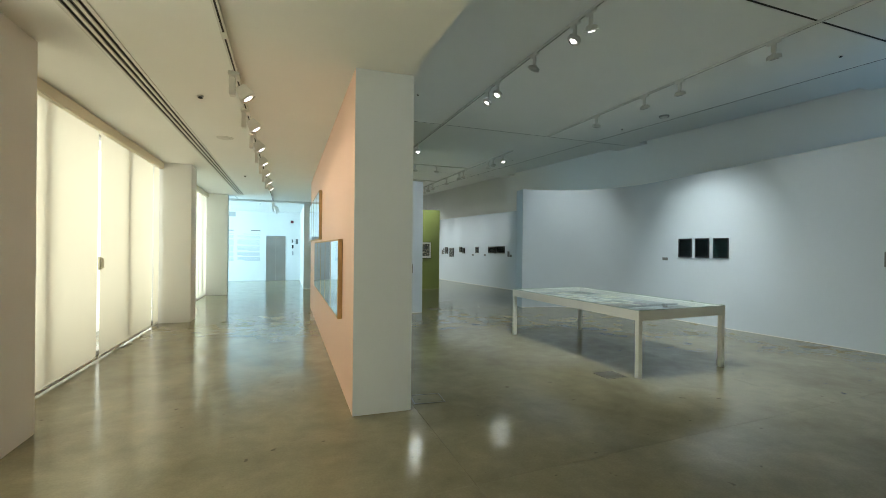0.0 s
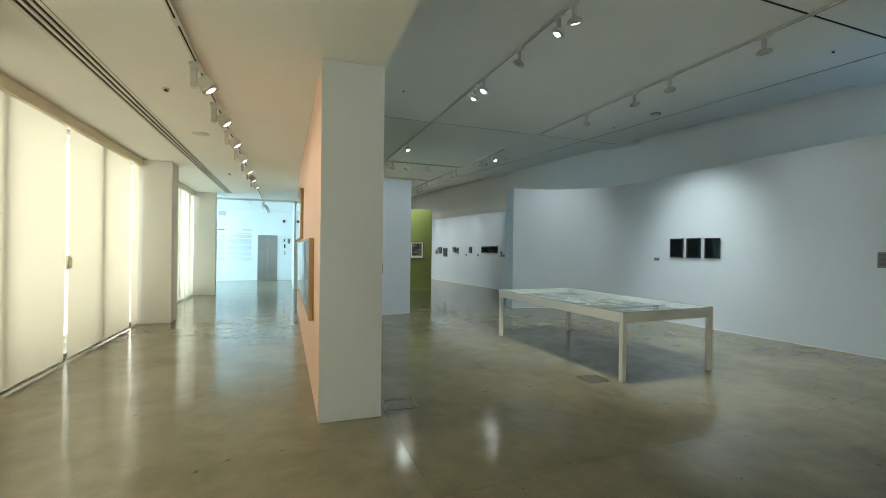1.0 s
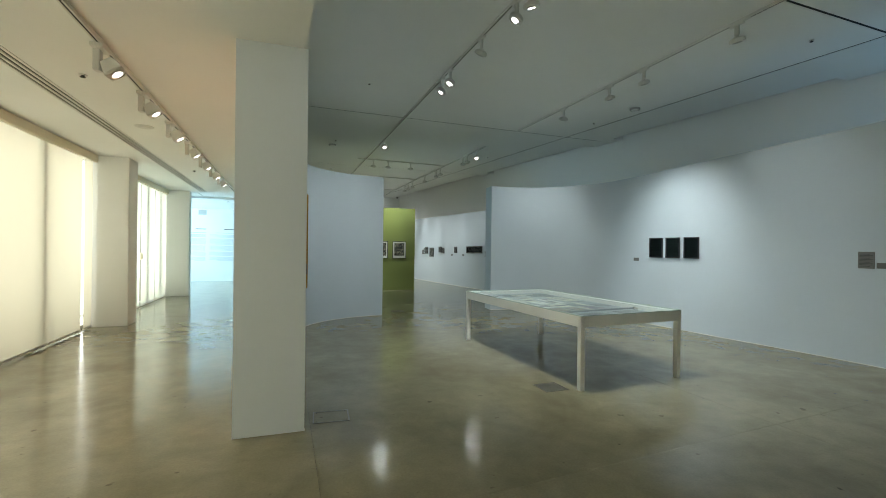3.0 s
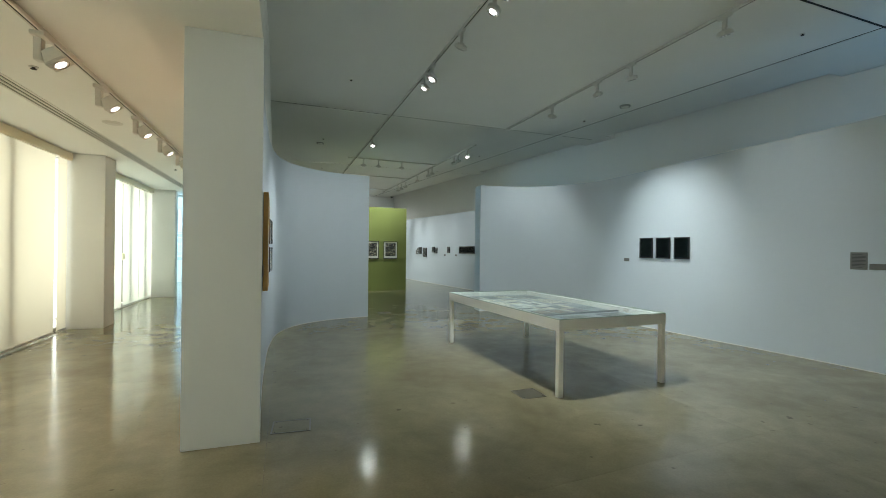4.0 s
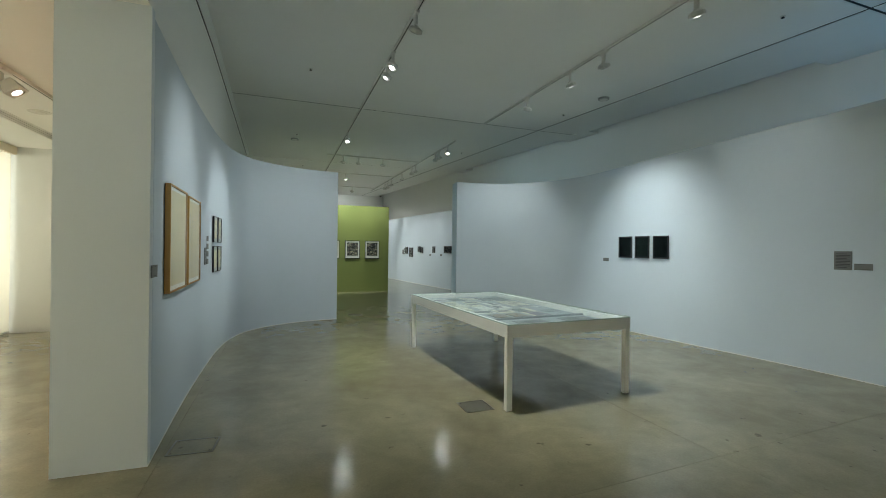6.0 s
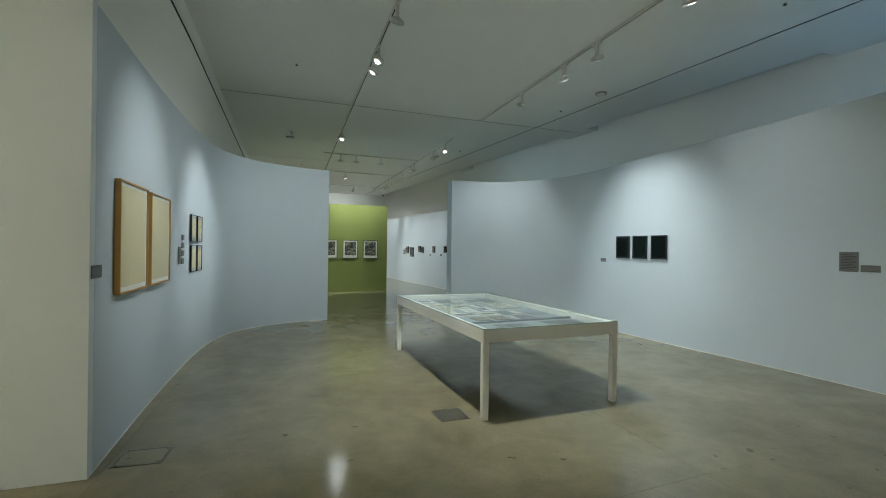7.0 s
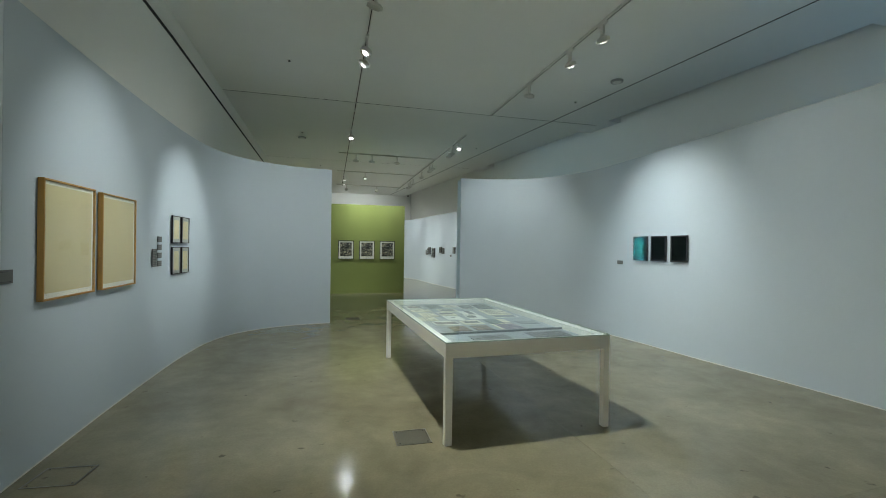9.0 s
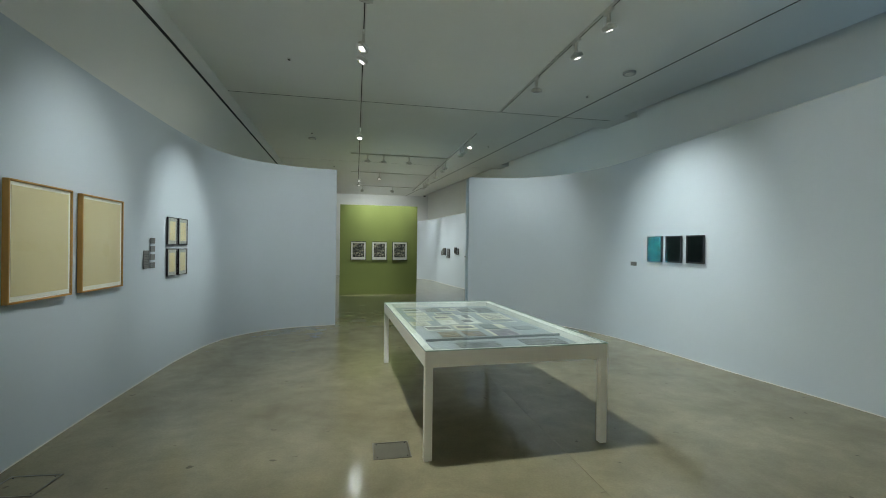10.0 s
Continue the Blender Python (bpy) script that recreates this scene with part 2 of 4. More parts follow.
M_PRINT = picture("dark_photograph", (0.012, 0.012, 0.013), (0.07, 0.07, 0.06), (0.62, 0.56, 0.40), 12, 0.0, -0.07)
M_BRONZE = mottled("worn_bronze_plate", (0.14, 0.13, 0.10), (0.20, 0.19, 0.145), 0.42, 8, 90, 0.1, 0.5)


# ---- building helpers ----
def box(bm, x0, y0, z0, x1, y1, z1, slot=0, bevel=0.0):
    made = bmesh.ops.create_cube(bm, size=1.0, matrix=Matrix.LocRotScale(((x0 + x1) / 2, (y0 + y1) / 2, (z0 + z1) / 2), None, (abs(x1 - x0), abs(y1 - y0), abs(z1 - z0))))
    faces = {f for v in made["verts"] for f in v.link_faces}
    for f in faces:
        f.material_index = slot
    if bevel:
        bmesh.ops.bevel(bm, geom=list({e for v in made["verts"] for e in v.link_edges}), offset=bevel, segments=2, affect="EDGES")
    return made["verts"]


def boxed(*ranges, bevel=0.0):
    bm = bmesh.new()
    box(bm, *ranges, bevel=bevel)
    return bm


def prism(bm, outline, z0, z1, slot=0):
    low = [bm.verts.new((x, y, z0)) for x, y in outline]
    high = [bm.verts.new((x, y, z1)) for x, y in outline]
    n = len(outline)
    faces = [bm.faces.new(low[::-1]), bm.faces.new(high)]
    faces += [bm.faces.new((low[i], low[(i + 1) % n], high[(i + 1) % n], high[i])) for i in range(n)]
    for f in faces:
        f.material_index = slot
    bmesh.ops.recalc_face_normals(bm, faces=bm.faces[:])
    return faces


def disc(bm, r, z0, z1, n=24, r2=None, m=Matrix()):
    bmesh.ops.create_cone(bm, cap_ends=True, segments=n, radius1=r, radius2=r if r2 is None else r2, depth=z1 - z0, matrix=m @ Matrix.Translation((0, 0, (z0 + z1) / 2)))


def mesh_from(name, bm, *materials):
    for e in bm.edges:
        if len(e.link_faces) == 2 and e.calc_face_angle(0.0) > 0.6:
            e.smooth = False
    me = bpy.data.meshes.new(name)
    bm.to_mesh(me)
    bm.free()
    for m in materials:
        me.materials.append(m)
    return me


def part(name, bm, material, parent, label=""):
    """One mesh object under a thing or under a part."""
    me = bm if isinstance(bm, bpy.types.Mesh) else mesh_from(name, bm, material)
    ob = new(name, me)
    ob.parent = parent
    if label:
        tagged(ob, label)
    return ob


def thing(name, m, label, category, group="", kind=""):
    ob = new(name)
    ob.matrix_world = m
    ob.empty_display_size = 0.05
    return tagged(ob, label, category, group, kind)


def structure(name, bm, label, category, *materials):
    ob = new(name, mesh_from(name, bm, *materials))
    return tagged(ob, label, category, kind="structure")


def smooth_line(points, steps=10):
    """Catmull-Rom line through a few plan points."""
    p = [points[0], *points, points[-1]]
    out = []
    for i in range(1, len(p) - 2):
        a, b, c, d = (np.array(q, float) for q in p[i - 1:i + 3])
        for k in range(steps):
            t = k / steps
            out.append(tuple(0.5 * (2 * b + (c - a) * t + (2 * a - 5 * b + 4 * c - d) * t * t + (3 * b - a - 3 * c + d) * t ** 3)))
    return out + [tuple(points[-1])]


def offset_line(line, d):
    out = []
    for i, p in enumerate(line):
        a, b = np.array(line[max(i - 1, 0)]), np.array(line[min(i + 1, len(line) - 1)])
        t = (b - a) / np.linalg.norm(b - a)
        out.append((p[0] - t[1] * d, p[1] + t[0] * d))
    return out


def ribbon(bm, line, d0, d1, z0, top):
    """A wall that follows a plan line, between two offsets to its left."""
    a, b = offset_line(line, d0), offset_line(line, d1)
    rise = top if callable(top) else (lambda y: top)
    rows = [[bm.verts.new((*q, z)) for q, z in ((p, z0), (p, rise(p[1])), (r, rise(p[1])), (r, z0))] for p, r in zip(a, b)]
    for u, v in zip(rows, rows[1:]):
        for i in range(4):
            bm.faces.new((u[i], u[(i + 1) % 4], v[(i + 1) % 4], v[i]))
    bm.faces.new(rows[0])
    bm.faces.new(rows[-1][::-1])
    bmesh.ops.recalc_face_normals(bm, faces=bm.faces[:])
    for f in bm.faces:
        f.smooth = abs(f.normal.z) < 0.5 and len(rows) > 3


# ---- the large structure ----
LOW, HIGH = 3.1, 4.44           # corridor ceiling, hall ceiling
LEFT = [(1.098, 3.94), (1.05, 5.4), (1.045, 6.9), (1.075, 7.6), (1.15, 8.25), (1.35, 8.83), (1.72, 9.27), (2.28, 9.6), (2.99, 9.76)]
RIGHT = [(8.5, -2.0), (8.3, 3.6), (8.085, 5.8), (7.965, 7.1), (7.83, 8.0), (7.5, 8.95), (7.05, 9.47), (6.45, 9.76), (5.7, 9.85)]
FAR = [(8.2, 11.2), (7.74, 14.4), (7.35, 17.2), (7.05, 19.5), (6.95, 20.8), (6.72, 21.8), (6.2, 22.5), (5.4, 22.75)]
DISPLAY, TALL = 3.05, 3.04


def slanted(y):
    return 8.45 - 0.115 * (y - 4.3)


def coving(y):
    return 9.6 - 0.13 * (y - 4.84)


def build_structure():
    # floor bed under the slabs
    structure("floor", boxed(-5, -6.2, -0.2, 11, 25.6, -0.012), "grey joint bed below sealed concrete slabs", "floor", M_JOINT)
    # hall ceiling: panels with open joints, their shade put in a near-black sheet above
    bm = bmesh.new()
    rows = [-6.0, 3.60, 9.76, 15.95, 25.3]
    for i, (a, b) in enumerate(zip(rows, rows[1:])):
        g = 0.018
        left = (lambda y: 1.092) if b < 4 else (lambda y: 0.7)
        prism(bm, [(left(a), a + g), (slanted(a) - g, a + g + 0.06), (slanted(b) - g, b - g + 0.06), (left(b), b - g)], HIGH, HIGH + 0.006)
        prism(bm, [(slanted(a) + g, a + g + 0.06), (coving(a), a + g + 0.06), (coving(b), b - g + 0.06), (slanted(b) + g, b - g + 0.06)], HIGH, HIGH + 0.006)
    for a, b in ((-6.0, 4.84), (9.43, 10.42), (15.4, 16.1)):
        prism(bm, [(coving(a), a), (coving(a) + 0.4, a), (coving(b) + 0.4, b), (coving(b), b)], HIGH, HIGH + 0.3)
    # white fascia and lid of the recess beside the outer wall
    prism(bm, [(coving(-6.0) + 0.002, -6.0), (coving(-6.0) + 0.014, -6.0), (coving(25.3) + 0.014, 25.3), (coving(25.3) + 0.002, 25.3)], HIGH + 0.007, HIGH + 0.28)
    prism(bm, [(coving(-6.0) - 0.2, -6.0), (coving(-6.0) + 0.5, -6.0), (coving(25.3) + 0.5, 25.3), (coving(25.3) - 0.2, 25.3)], HIGH + 0.28, HIGH + 0.32)
    prism(bm, [(0.7, -6.0), (coving(-6.0), -6.0), (coving(25.3), 25.3), (0.7, 25.3)], HIGH + 0.010, HIGH + 0.05, slot=1)
    box(bm, 0.2, -6.2, HIGH + 0.5, 11.6, 25.6, HIGH + 0.65, slot=1)
    structure("ceiling_hall", bm, "white painted hall ceiling with dark open joints", "ceiling", M_WHITE, M_DARK)
    # corridor ceiling with a gap for the linear air slot
    bm = bmesh.new()
    box(bm, -3.0, -6.0, LOW, -1.445, 16.2, LOW + 0.12)
    box(bm, -1.245, -6.0, LOW, 0.9, 16.2, LOW + 0.12)
    box(bm, -1.445, -6.0, LOW + 0.09, -1.245, 14.85, LOW + 0.2)
    box(bm, -1.445, 14.82, LOW, -1.245, 16.2, LOW + 0.12)
    box(bm, -4.7, 16.2, LOW - 0.07, 0.9, 20.9, LOW + 0.15)
    box(bm, -4.7, 15.0, LOW + 0.02, -3.0, 16.2, LOW + 0.15)
    structure("ceiling_corridor", bm, "low cream-white painted corridor ceiling", "ceiling", M_WHITE)
    # wall above the partition, a near-black strip below the ceiling as the air slot's shade
    bm = bmesh.new()
    face = [(1.035, 3.95), (1.03, 7.0), (0.88, 15.4), (0.62, 25.3)]
    prism(bm, [(0.3, -6), (1.09, -6), (1.09, 3.948), (0.3, 3.948)], LOW, HIGH + 0.5)
    for z0, z1, back, slot, inner in ((DISPLAY + 0.002, LOW, 0, 0, 0.56), (LOW, 4.12, 0, 0, 0.3), (4.12, 4.18, 0.008, 1, 0.3), (4.18, HIGH + 0.5, 0, 0, 0.3)):
        if inner > 0.4:
            prism(bm, [(0.81, 4.03), (1.034, 4.03), (1.03, 7.0), (0.96, 11.28), (0.81, 11.28)], z0, z1, slot)
        else:
            prism(bm, [(inner, 3.95)] + [(x - back, y) for x, y in face] + [(0.2, 25.3)], z0, z1, slot)
    structure("wall_upper", bm, "white painted wall above the low partition with an air slot", "wall", M_WHITE, M_DARK)
    # corridor side of the partition
    bm = bmesh.new()
    faces = prism(bm, [(0.563, 3.95), (1.098, 3.94), (1.096, 4.02), (0.80, 4.02), (0.80, 11.3), (0.563, 11.3)], 0, LOW)
    for f in faces:
        f.material_index = 1 if f.calc_center_median().x < 0.6 else 0
    structure("wall_pink", bm, "salmon pink painted partition wall beside the corridor", "wall", M_COLUMN, M_PINK)
    bm = bmesh.new()
    line = smooth_line([(1.0965, 4.022)] + LEFT[1:])
    thick = [(max(x, 0.802), y) for x, y in offset_line(line, 0.27)]
    thick[0] = (0.802, 4.022)
    outline = line + [(2.96, 9.95), (2.3, 9.79)] + [(x, y) for x, y in thick[::-1] if x < 2.0]
    faces = prism(bm, outline, 0, DISPLAY)
    for f in faces:
        c = f.calc_center_median()
        f.smooth = abs(f.normal.z) < 0.5 and f.normal.x > 0 and c.x < 2.97
    structure("wall_display_west", bm, "pale blue painted display wall that curves away", "wall", M_BLUE)
    bm = bmesh.new()
    ribbon(bm, smooth_line(RIGHT), -0.4, 0, 0, lambda y: TALL + 0.044 * max(0.0, 8.2 - y))
    structure("wall_display_east", bm, "pale blue painted display wall with a concave curve", "wall", M_BLUE)
    bm = bmesh.new()
    ribbon(bm, smooth_line(FAR), -0.2, 0, 0, 2.88)
    structure("wall_display_far", bm, "pale blue painted display wall far down the hall", "wall", M_BLUE)
    # skirting lines
    for pts, side in ((LEFT, -1), (RIGHT, 1), (FAR, 1)):
        bm = bmesh.new()
        ribbon(bm, smooth_line(pts), 0.0005 * side, 0.004 * side, 0.0, 0.011)
        structure("baseboard", bm, "thin white sealing strip along the wall foot", "baseboard", M_WALL)
    bm = bmesh.new()
    box(bm, 2.85, 15.29, 0, 5.345, 15.59, 2.905)
    structure("wall_green", bm, "olive green painted free-standing partition", "wall", M_GREEN)
    bm = bmesh.new()
    box(bm, 0.2, 25.2, 0, 10.8, 25.4, HIGH + 0.5)
    structure("wall_north", bm, "white painted end wall of the hall", "wall", M_WALL)
    # outer east wall with two thicker stretches
    bm = bmesh.new()
    for y0, y1, z0, z1 in ((-6, -2, 0, HIGH + 0.5), (-2, 4.2, 0, 0.5), (-2, 4.2, 2.75, HIGH + 0.5), (4.2, 25.4, 0, HIGH + 0.5)):
        prism(bm, [(coving(y0) + 0.33, y0), (coving(y1) + 0.33, y1), (coving(y1) + 0.6, y1), (coving(y0) + 0.6, y0)], z0, z1)
    structure("wall_east", bm, "white painted outer wall with a window behind the display wall", "wall", M_WHITE)
    # unseen wall that closes the room and returns the fill spots' light
    bm = bmesh.new()
    box(bm, -5, -6.2, 0, 11.6, -6.0, HIGH + 0.5)
    structure("wall_south", bm, "plain white wall behind", "wall", M_WALL)
    # lobby walls
    bm = bmesh.new()
    box(bm, -4.7, 20.68, 0, 0.9, 20.9, LOW + 0.1)
    structure("wall_lobby_north", bm, "white lobby wall with the lift door", "wall", M_WALL)
    bm = bmesh.new()
    box(bm, 0.76, 11.302, 0, 0.9, 12.85, LOW)
    box(bm, 0.57, 16.2, 0, 0.9, 20.68, LOW)
    box(bm, 0.5, 20.9, 0, 0.75, 25.2, LOW)
    structure("wall_lobby_east", bm, "pale lobby side wall beside an open passage", "wall", M_WALL)
    bm = bmesh.new()
    box(bm, -4.7, 15.2, 0, -2.28, 15.35, LOW + 0.1)
    box(bm, -4.7, 15.35, 0, -4.5, 20.68, 0.15)
    box(bm, -4.7, 15.35, 2.95, -4.5, 20.68, LOW + 0.1)
    box(bm, -4.7, 15.35, 0.15, -4.5, 16.1, 2.95)
    box(bm, -4.7, 20.1, 0.15, -4.5, 20.68, 2.95)
    structure("wall_lobby_west", bm, "white lobby wall with a tall window opening", "wall", M_WALL)
    # pillars on the window side
    for k, (x0, y0, x1, y1) in enumerate(((-2.42, 3.55, -1.86, 4.37), (-2.42, 9.74, -1.765, 10.25), (-2.42, 14.85, -1.71, 15.15))):
        bm = bmesh.new()
        box(bm, x0, y0, 0, x1, y1, LOW, bevel=0.006)
        structure(f"pillar_{k + 1}", bm, "cream-white plastered pillar between window bays", "pillar", M_WALL)
    # plain daylight outside the glazing
    structure("backdrop", boxed(-3.12, -3.2, -0.1, -3.08, 15.15, 3.4), "plain bright daylight outside the blinds", "backdrop", M_OUTSIDE)
    structure("backdrop", boxed(-4.82, 15.2, 0.0, -4.78, 20.8, 3.1), "plain cool daylight outside the lobby window", "backdrop", M_OUTSIDE_COOL)
    bm = bmesh.new()
    box(bm, -2.75, -6, 0, -2.4, -3.0, LOW)
    structure("wall_west", bm, "plain white wall beside the windows", "wall", M_WALL)


build_structure()


# ---- track lighting ----
def track(x0, y0, x1, y1, z, label):
    """A lighting rail fixed under a ceiling: two white lips and a dark slot between them."""
    length = math.hypot(x1 - x0, y1 - y0)
    t = thing("track_rail", pose(x0, y0, z, 0, 0, math.degrees(math.atan2(y1 - y0, x1 - x0))), label, "track rail", "ceiling light tracks")
    h = 0.034
    for side in (-1, 1):
        part("lip", boxed(0, side * 0.0075, -h, length, side * 0.021, 0.0), M_FIX, t)
    part("slot", boxed(0, -0.007, -h + 0.003, length, 0.007, -0.0005), M_DARK, t, "dark slot")
    part("end_cap", boxed(-0.012, -0.022, -h - 0.002, 0.0, 0.022, 0.0), M_FIX, t)
    part("end_cap", boxed(length, -0.022, -h - 0.002, length + 0.012, 0.022, 0.0), M_FIX, t)
    for k in range(1, int(length / 3.05) + 1):
        if k * 3.05 < length - 0.2:
            part("coupler", boxed(k * 3.05 - 0.05, -0.0225, -h - 0.0015, k * 3.05 + 0.05, 0.0225, -0.001), M_FIX, t)
    return t


def spot_meshes():
    made = {}
    bm = boxed(-0.02, -0.09, -0.035, 0.02, 0.09, 0.0, bevel=0.004)
    made["adapter"] = mesh_from("adapter", bm, M_FIX)
    bm = boxed(-0.055, -0.085, -0.034, 0.035, 0.085, 0.0, bevel=0.004)
    made["wide_adapter"] = mesh_from("wide_adapter", bm, M_FIX)
    bm = boxed(-0.014, -0.03, -0.15, 0.014, 0.03, -0.03, bevel=0.004)
    made["arm"] = mesh_from("arm", bm, M_FIX)
    bm = boxed(-0.05, -0.036, -0.20, -0.004, 0.036, -0.03, bevel=0.004)
    made["gear_box"] = mesh_from("gear_box", bm, M_FIX)
    # square head, open to -z, with a flared rim
    bm = bmesh.new()
    bmesh.ops.create_cone(bm, cap_ends=True, segments=4, radius1=0.098, radius2=0.062, depth=0.10, matrix=Matrix.Translation((0, 0, 0.015)) @ Matrix.Rotation(radians(45), 4, "Z"))
    box(bm, -0.072, -0.072, -0.055, 0.072, 0.072, -0.035, bevel=0.005)
    made["head"] = mesh_from("head", bm, M_FIX)
    # flat square head of the hall lights, corners cut
    bm = bmesh.new()
    turn8 = Matrix.Rotation(radians(22.5), 4, "Z")
    bmesh.ops.create_cone(bm, cap_ends=True, segments=8, radius1=0.092, radius2=0.088, depth=0.046, matrix=Matrix.Translation((0, 0, -0.023)) @ turn8)
    bmesh.ops.create_cone(bm, cap_ends=True, segments=8, radius1=0.080, radius2=0.055, depth=0.016, matrix=Matrix.Translation((0, 0, 0.008)) @ turn8)
    bmesh.ops.bevel(bm, geom=bm.edges[:], offset=0.003, segments=1, affect="EDGES")
    box(bm, -0.018, -0.03, 0.010, 0.018, 0.03, 0.034, bevel=0.003)
    made["hall_head"] = mesh_from("hall_head", bm, M_FIX)
    bm = bmesh.new()
    bmesh.ops.create_cone(bm, cap_ends=False, segments=28, radius1=0.060, radius2=0.046, depth=0.012, matrix=Matrix.Translation((0, 0, -0.052)))
    made["ring"] = mesh_from("ring", bm, M_CHROME)
    bm = bmesh.new()
    disc(bm, 0.040, -0.0555, -0.0465, 24)
    made["lens"] = mesh_from("lens", bm, M_LENS)
    return made


SPOT = spot_meshes()


def spotlight(x, y, z, target, power=0.0, hall=True, cone=48, colour=(0.93, 1.0, 0.97), spill=0.0, label=""):
    t = thing("track_spotlight", pose(x, y, z), label or ("white track spotlight with a square head, lit" if not hall else "white track spotlight with an angular head, lit"), "spotlight", "track spotlights")
    part("adapter", SPOT["adapter" if hall else "wide_adapter"], None, t)
    drop = 0.19 if hall else 0.165
    d = Vector(target) - Vector((x, y, z - drop))
    d.normalize()
    side = 0.0 if hall else 0.075
    tilt = -(d + Vector((0, 0, -0.55 if hall else 0.0)))
    part("arm" if hall else "gear_box", SPOT["arm" if hall else "gear_box"], None, t)
    head = part("head", SPOT["hall_head" if hall else "head"], None, t)
    head.matrix_local = Matrix.Translation((side, 0, -drop)) @ tilt.to_track_quat("Z", "Y").to_matrix().to_4x4()
    part("ring", SPOT["ring"], None, head)
    part("lens", SPOT["lens"], None, head, "bright round lens")
    if power:
        eye = Vector((x + side, y, z - drop)) + d * 0.085
        beams = [(power * (3.0 if hall else 1.5), cone)] + ([(spill, 150)] if spill else [])
        for watts, wide in beams:
            # the wide spill falls steeply, below the rim of the head
            aim = target if wide < 150 else (eye.x + d.x, eye.y + d.y, eye.z - 2.2)
            lm = lamp("spot_beam", "SPOT", look(eye, aim), watts, colour, cone=radians(min(wide, 140)))
            lm.parent = t
            lm.matrix_parent_inverse = t.matrix_world.inverted()
    return t


HZ = HIGH - 0.03


def build_tracks():
    track(-0.45, -5.5, -0.45, 16.1, LOW, "long white lighting rail under the corridor ceiling")
    track(3.49, -5.0, 3.40, 22.0, HIGH, "long white lighting rail along the hall ceiling")
    track(6.32, 1.0, 6.32, 9.7, HIGH, "white lighting rail facing the curved display wall")
    track(6.29, 11.5, 6.12, 22.8, HIGH, "white lighting rail facing the far display wall")
    track(3.19, 14.6, 6.2, 14.68, HIGH, "short white cross rail before the green partition")
    track(3.15, 17.9, 6.2, 18.05, HIGH, "short white cross rail behind the green partition")
    track(3.15, 21.6, 6.1, 21.8, HIGH, "short white cross rail near the end wall")
    # corridor
    for k in range(7):
        y = 4.43 + 1.125 * k
        spotlight(-0.45, y, LOW - 0.03, (0.35, y - 0.04, 1.75), 16 if k < 6 else 0, hall=False, cone=130, colour=(1.0, 0.86, 0.64))
    for y in (16.5, 17.1, 17.7, 18.4):
        spotlight(-0.45, y, LOW - 0.07, (0.6, y + 0.3, 1.4), 0, hall=False)
    # hall, main rail
    spotlight(3.46, 4.43, HZ, (5.2, 5.5, 0.3), 185, cone=104)
    spotlight(3.46, 4.74, HZ, (1.05, 5.2, 1.7), 74, cone=44)
    spotlight(3.455, 5.70, HZ, (2.3, 9.5, 1.5), 90, cone=60, spill=12)
    spotlight(3.45, 6.88, HZ, (1.05, 5.7, 1.7), 16, cone=54, spill=14)
    spotlight(3.45, 7.28, HZ, (1.07, 7.35, 1.55), 125, cone=42, spill=24)
    spotlight(3.43, 11.75, HZ, (2.9, 6.8, 0.0), 4, cone=96)
    # fill spot added out of view, to brighten the partition's end face
    spotlight(3.43, 2.2, HZ, (1.2, 3.6, 1.4), 12, cone=70)
    # unseen fill spots added over the south end, bounced off the south wall
    for y, tx in ((-3.2, 5.8), (-2.2, 1.0)):
        spotlight(3.43, y, HZ, (tx, -6.0, 2.4), 50, cone=100)
    # rail facing the curved wall
    spotlight(6.32, 4.17, HZ, (8.25, 4.7, 1.2), 24, cone=80)
    spotlight(6.32, 5.70, HZ, (8.02, 6.3, 1.6), 62, cone=56)
    spotlight(6.32, 6.48, HZ, (8.0, 6.7, 1.6), 54, cone=56)
    spotlight(6.32, 7.82, HZ, (6.6, 9.7, 1.2), 50, cone=80, spill=18)
    # far rail
    for y, ty, w in ((12.05, 12.0, 40), (12.75, 13.9, 0), (13.1, 15.3, 60), (15.25, 16.4, 50), (15.7, 17.7, 50), (17.1, 18.6, 50), (18.9, 19.6, 50), (19.6, 22.6, 65), (20.2, 21.5, 40)):
        if y == 12.05:
            spotlight(6.27, y, HZ, (5.2, 7.0, 0.0), 3, cone=96)
            continue
        spotlight(6.27, y, HZ, (7.74 - 0.138 * (ty - 14.38), ty, 1.7), w * 1.25, cone=36 if ty < 22 else 80, colour=(0.96, 0.99, 0.96), spill=24 if w >= 50 and y > 14 else 0)
    # cross rails
    for x, tx, w in ((3.69, 3.5, 55), (4.18, 4.12, 55), (4.97, 4.85, 55)):
        spotlight(x, 14.6, HZ, (tx, 15.29, 2.4), w * 1.35, cone=54)
    spotlight(4.2, 17.95, HZ, (4.6, 15.9, 0.0), 3, cone=70)
    for x in (3.6, 5.0):
        spotlight(x, 21.68, HZ, (x, 25.2, 2.6), 50, cone=90)
    for y in (18.6, 19.8):
        spotlight(3.43, y, HZ, (5.0, y - 0.4, 0.0), 120, cone=110)


build_tracks()


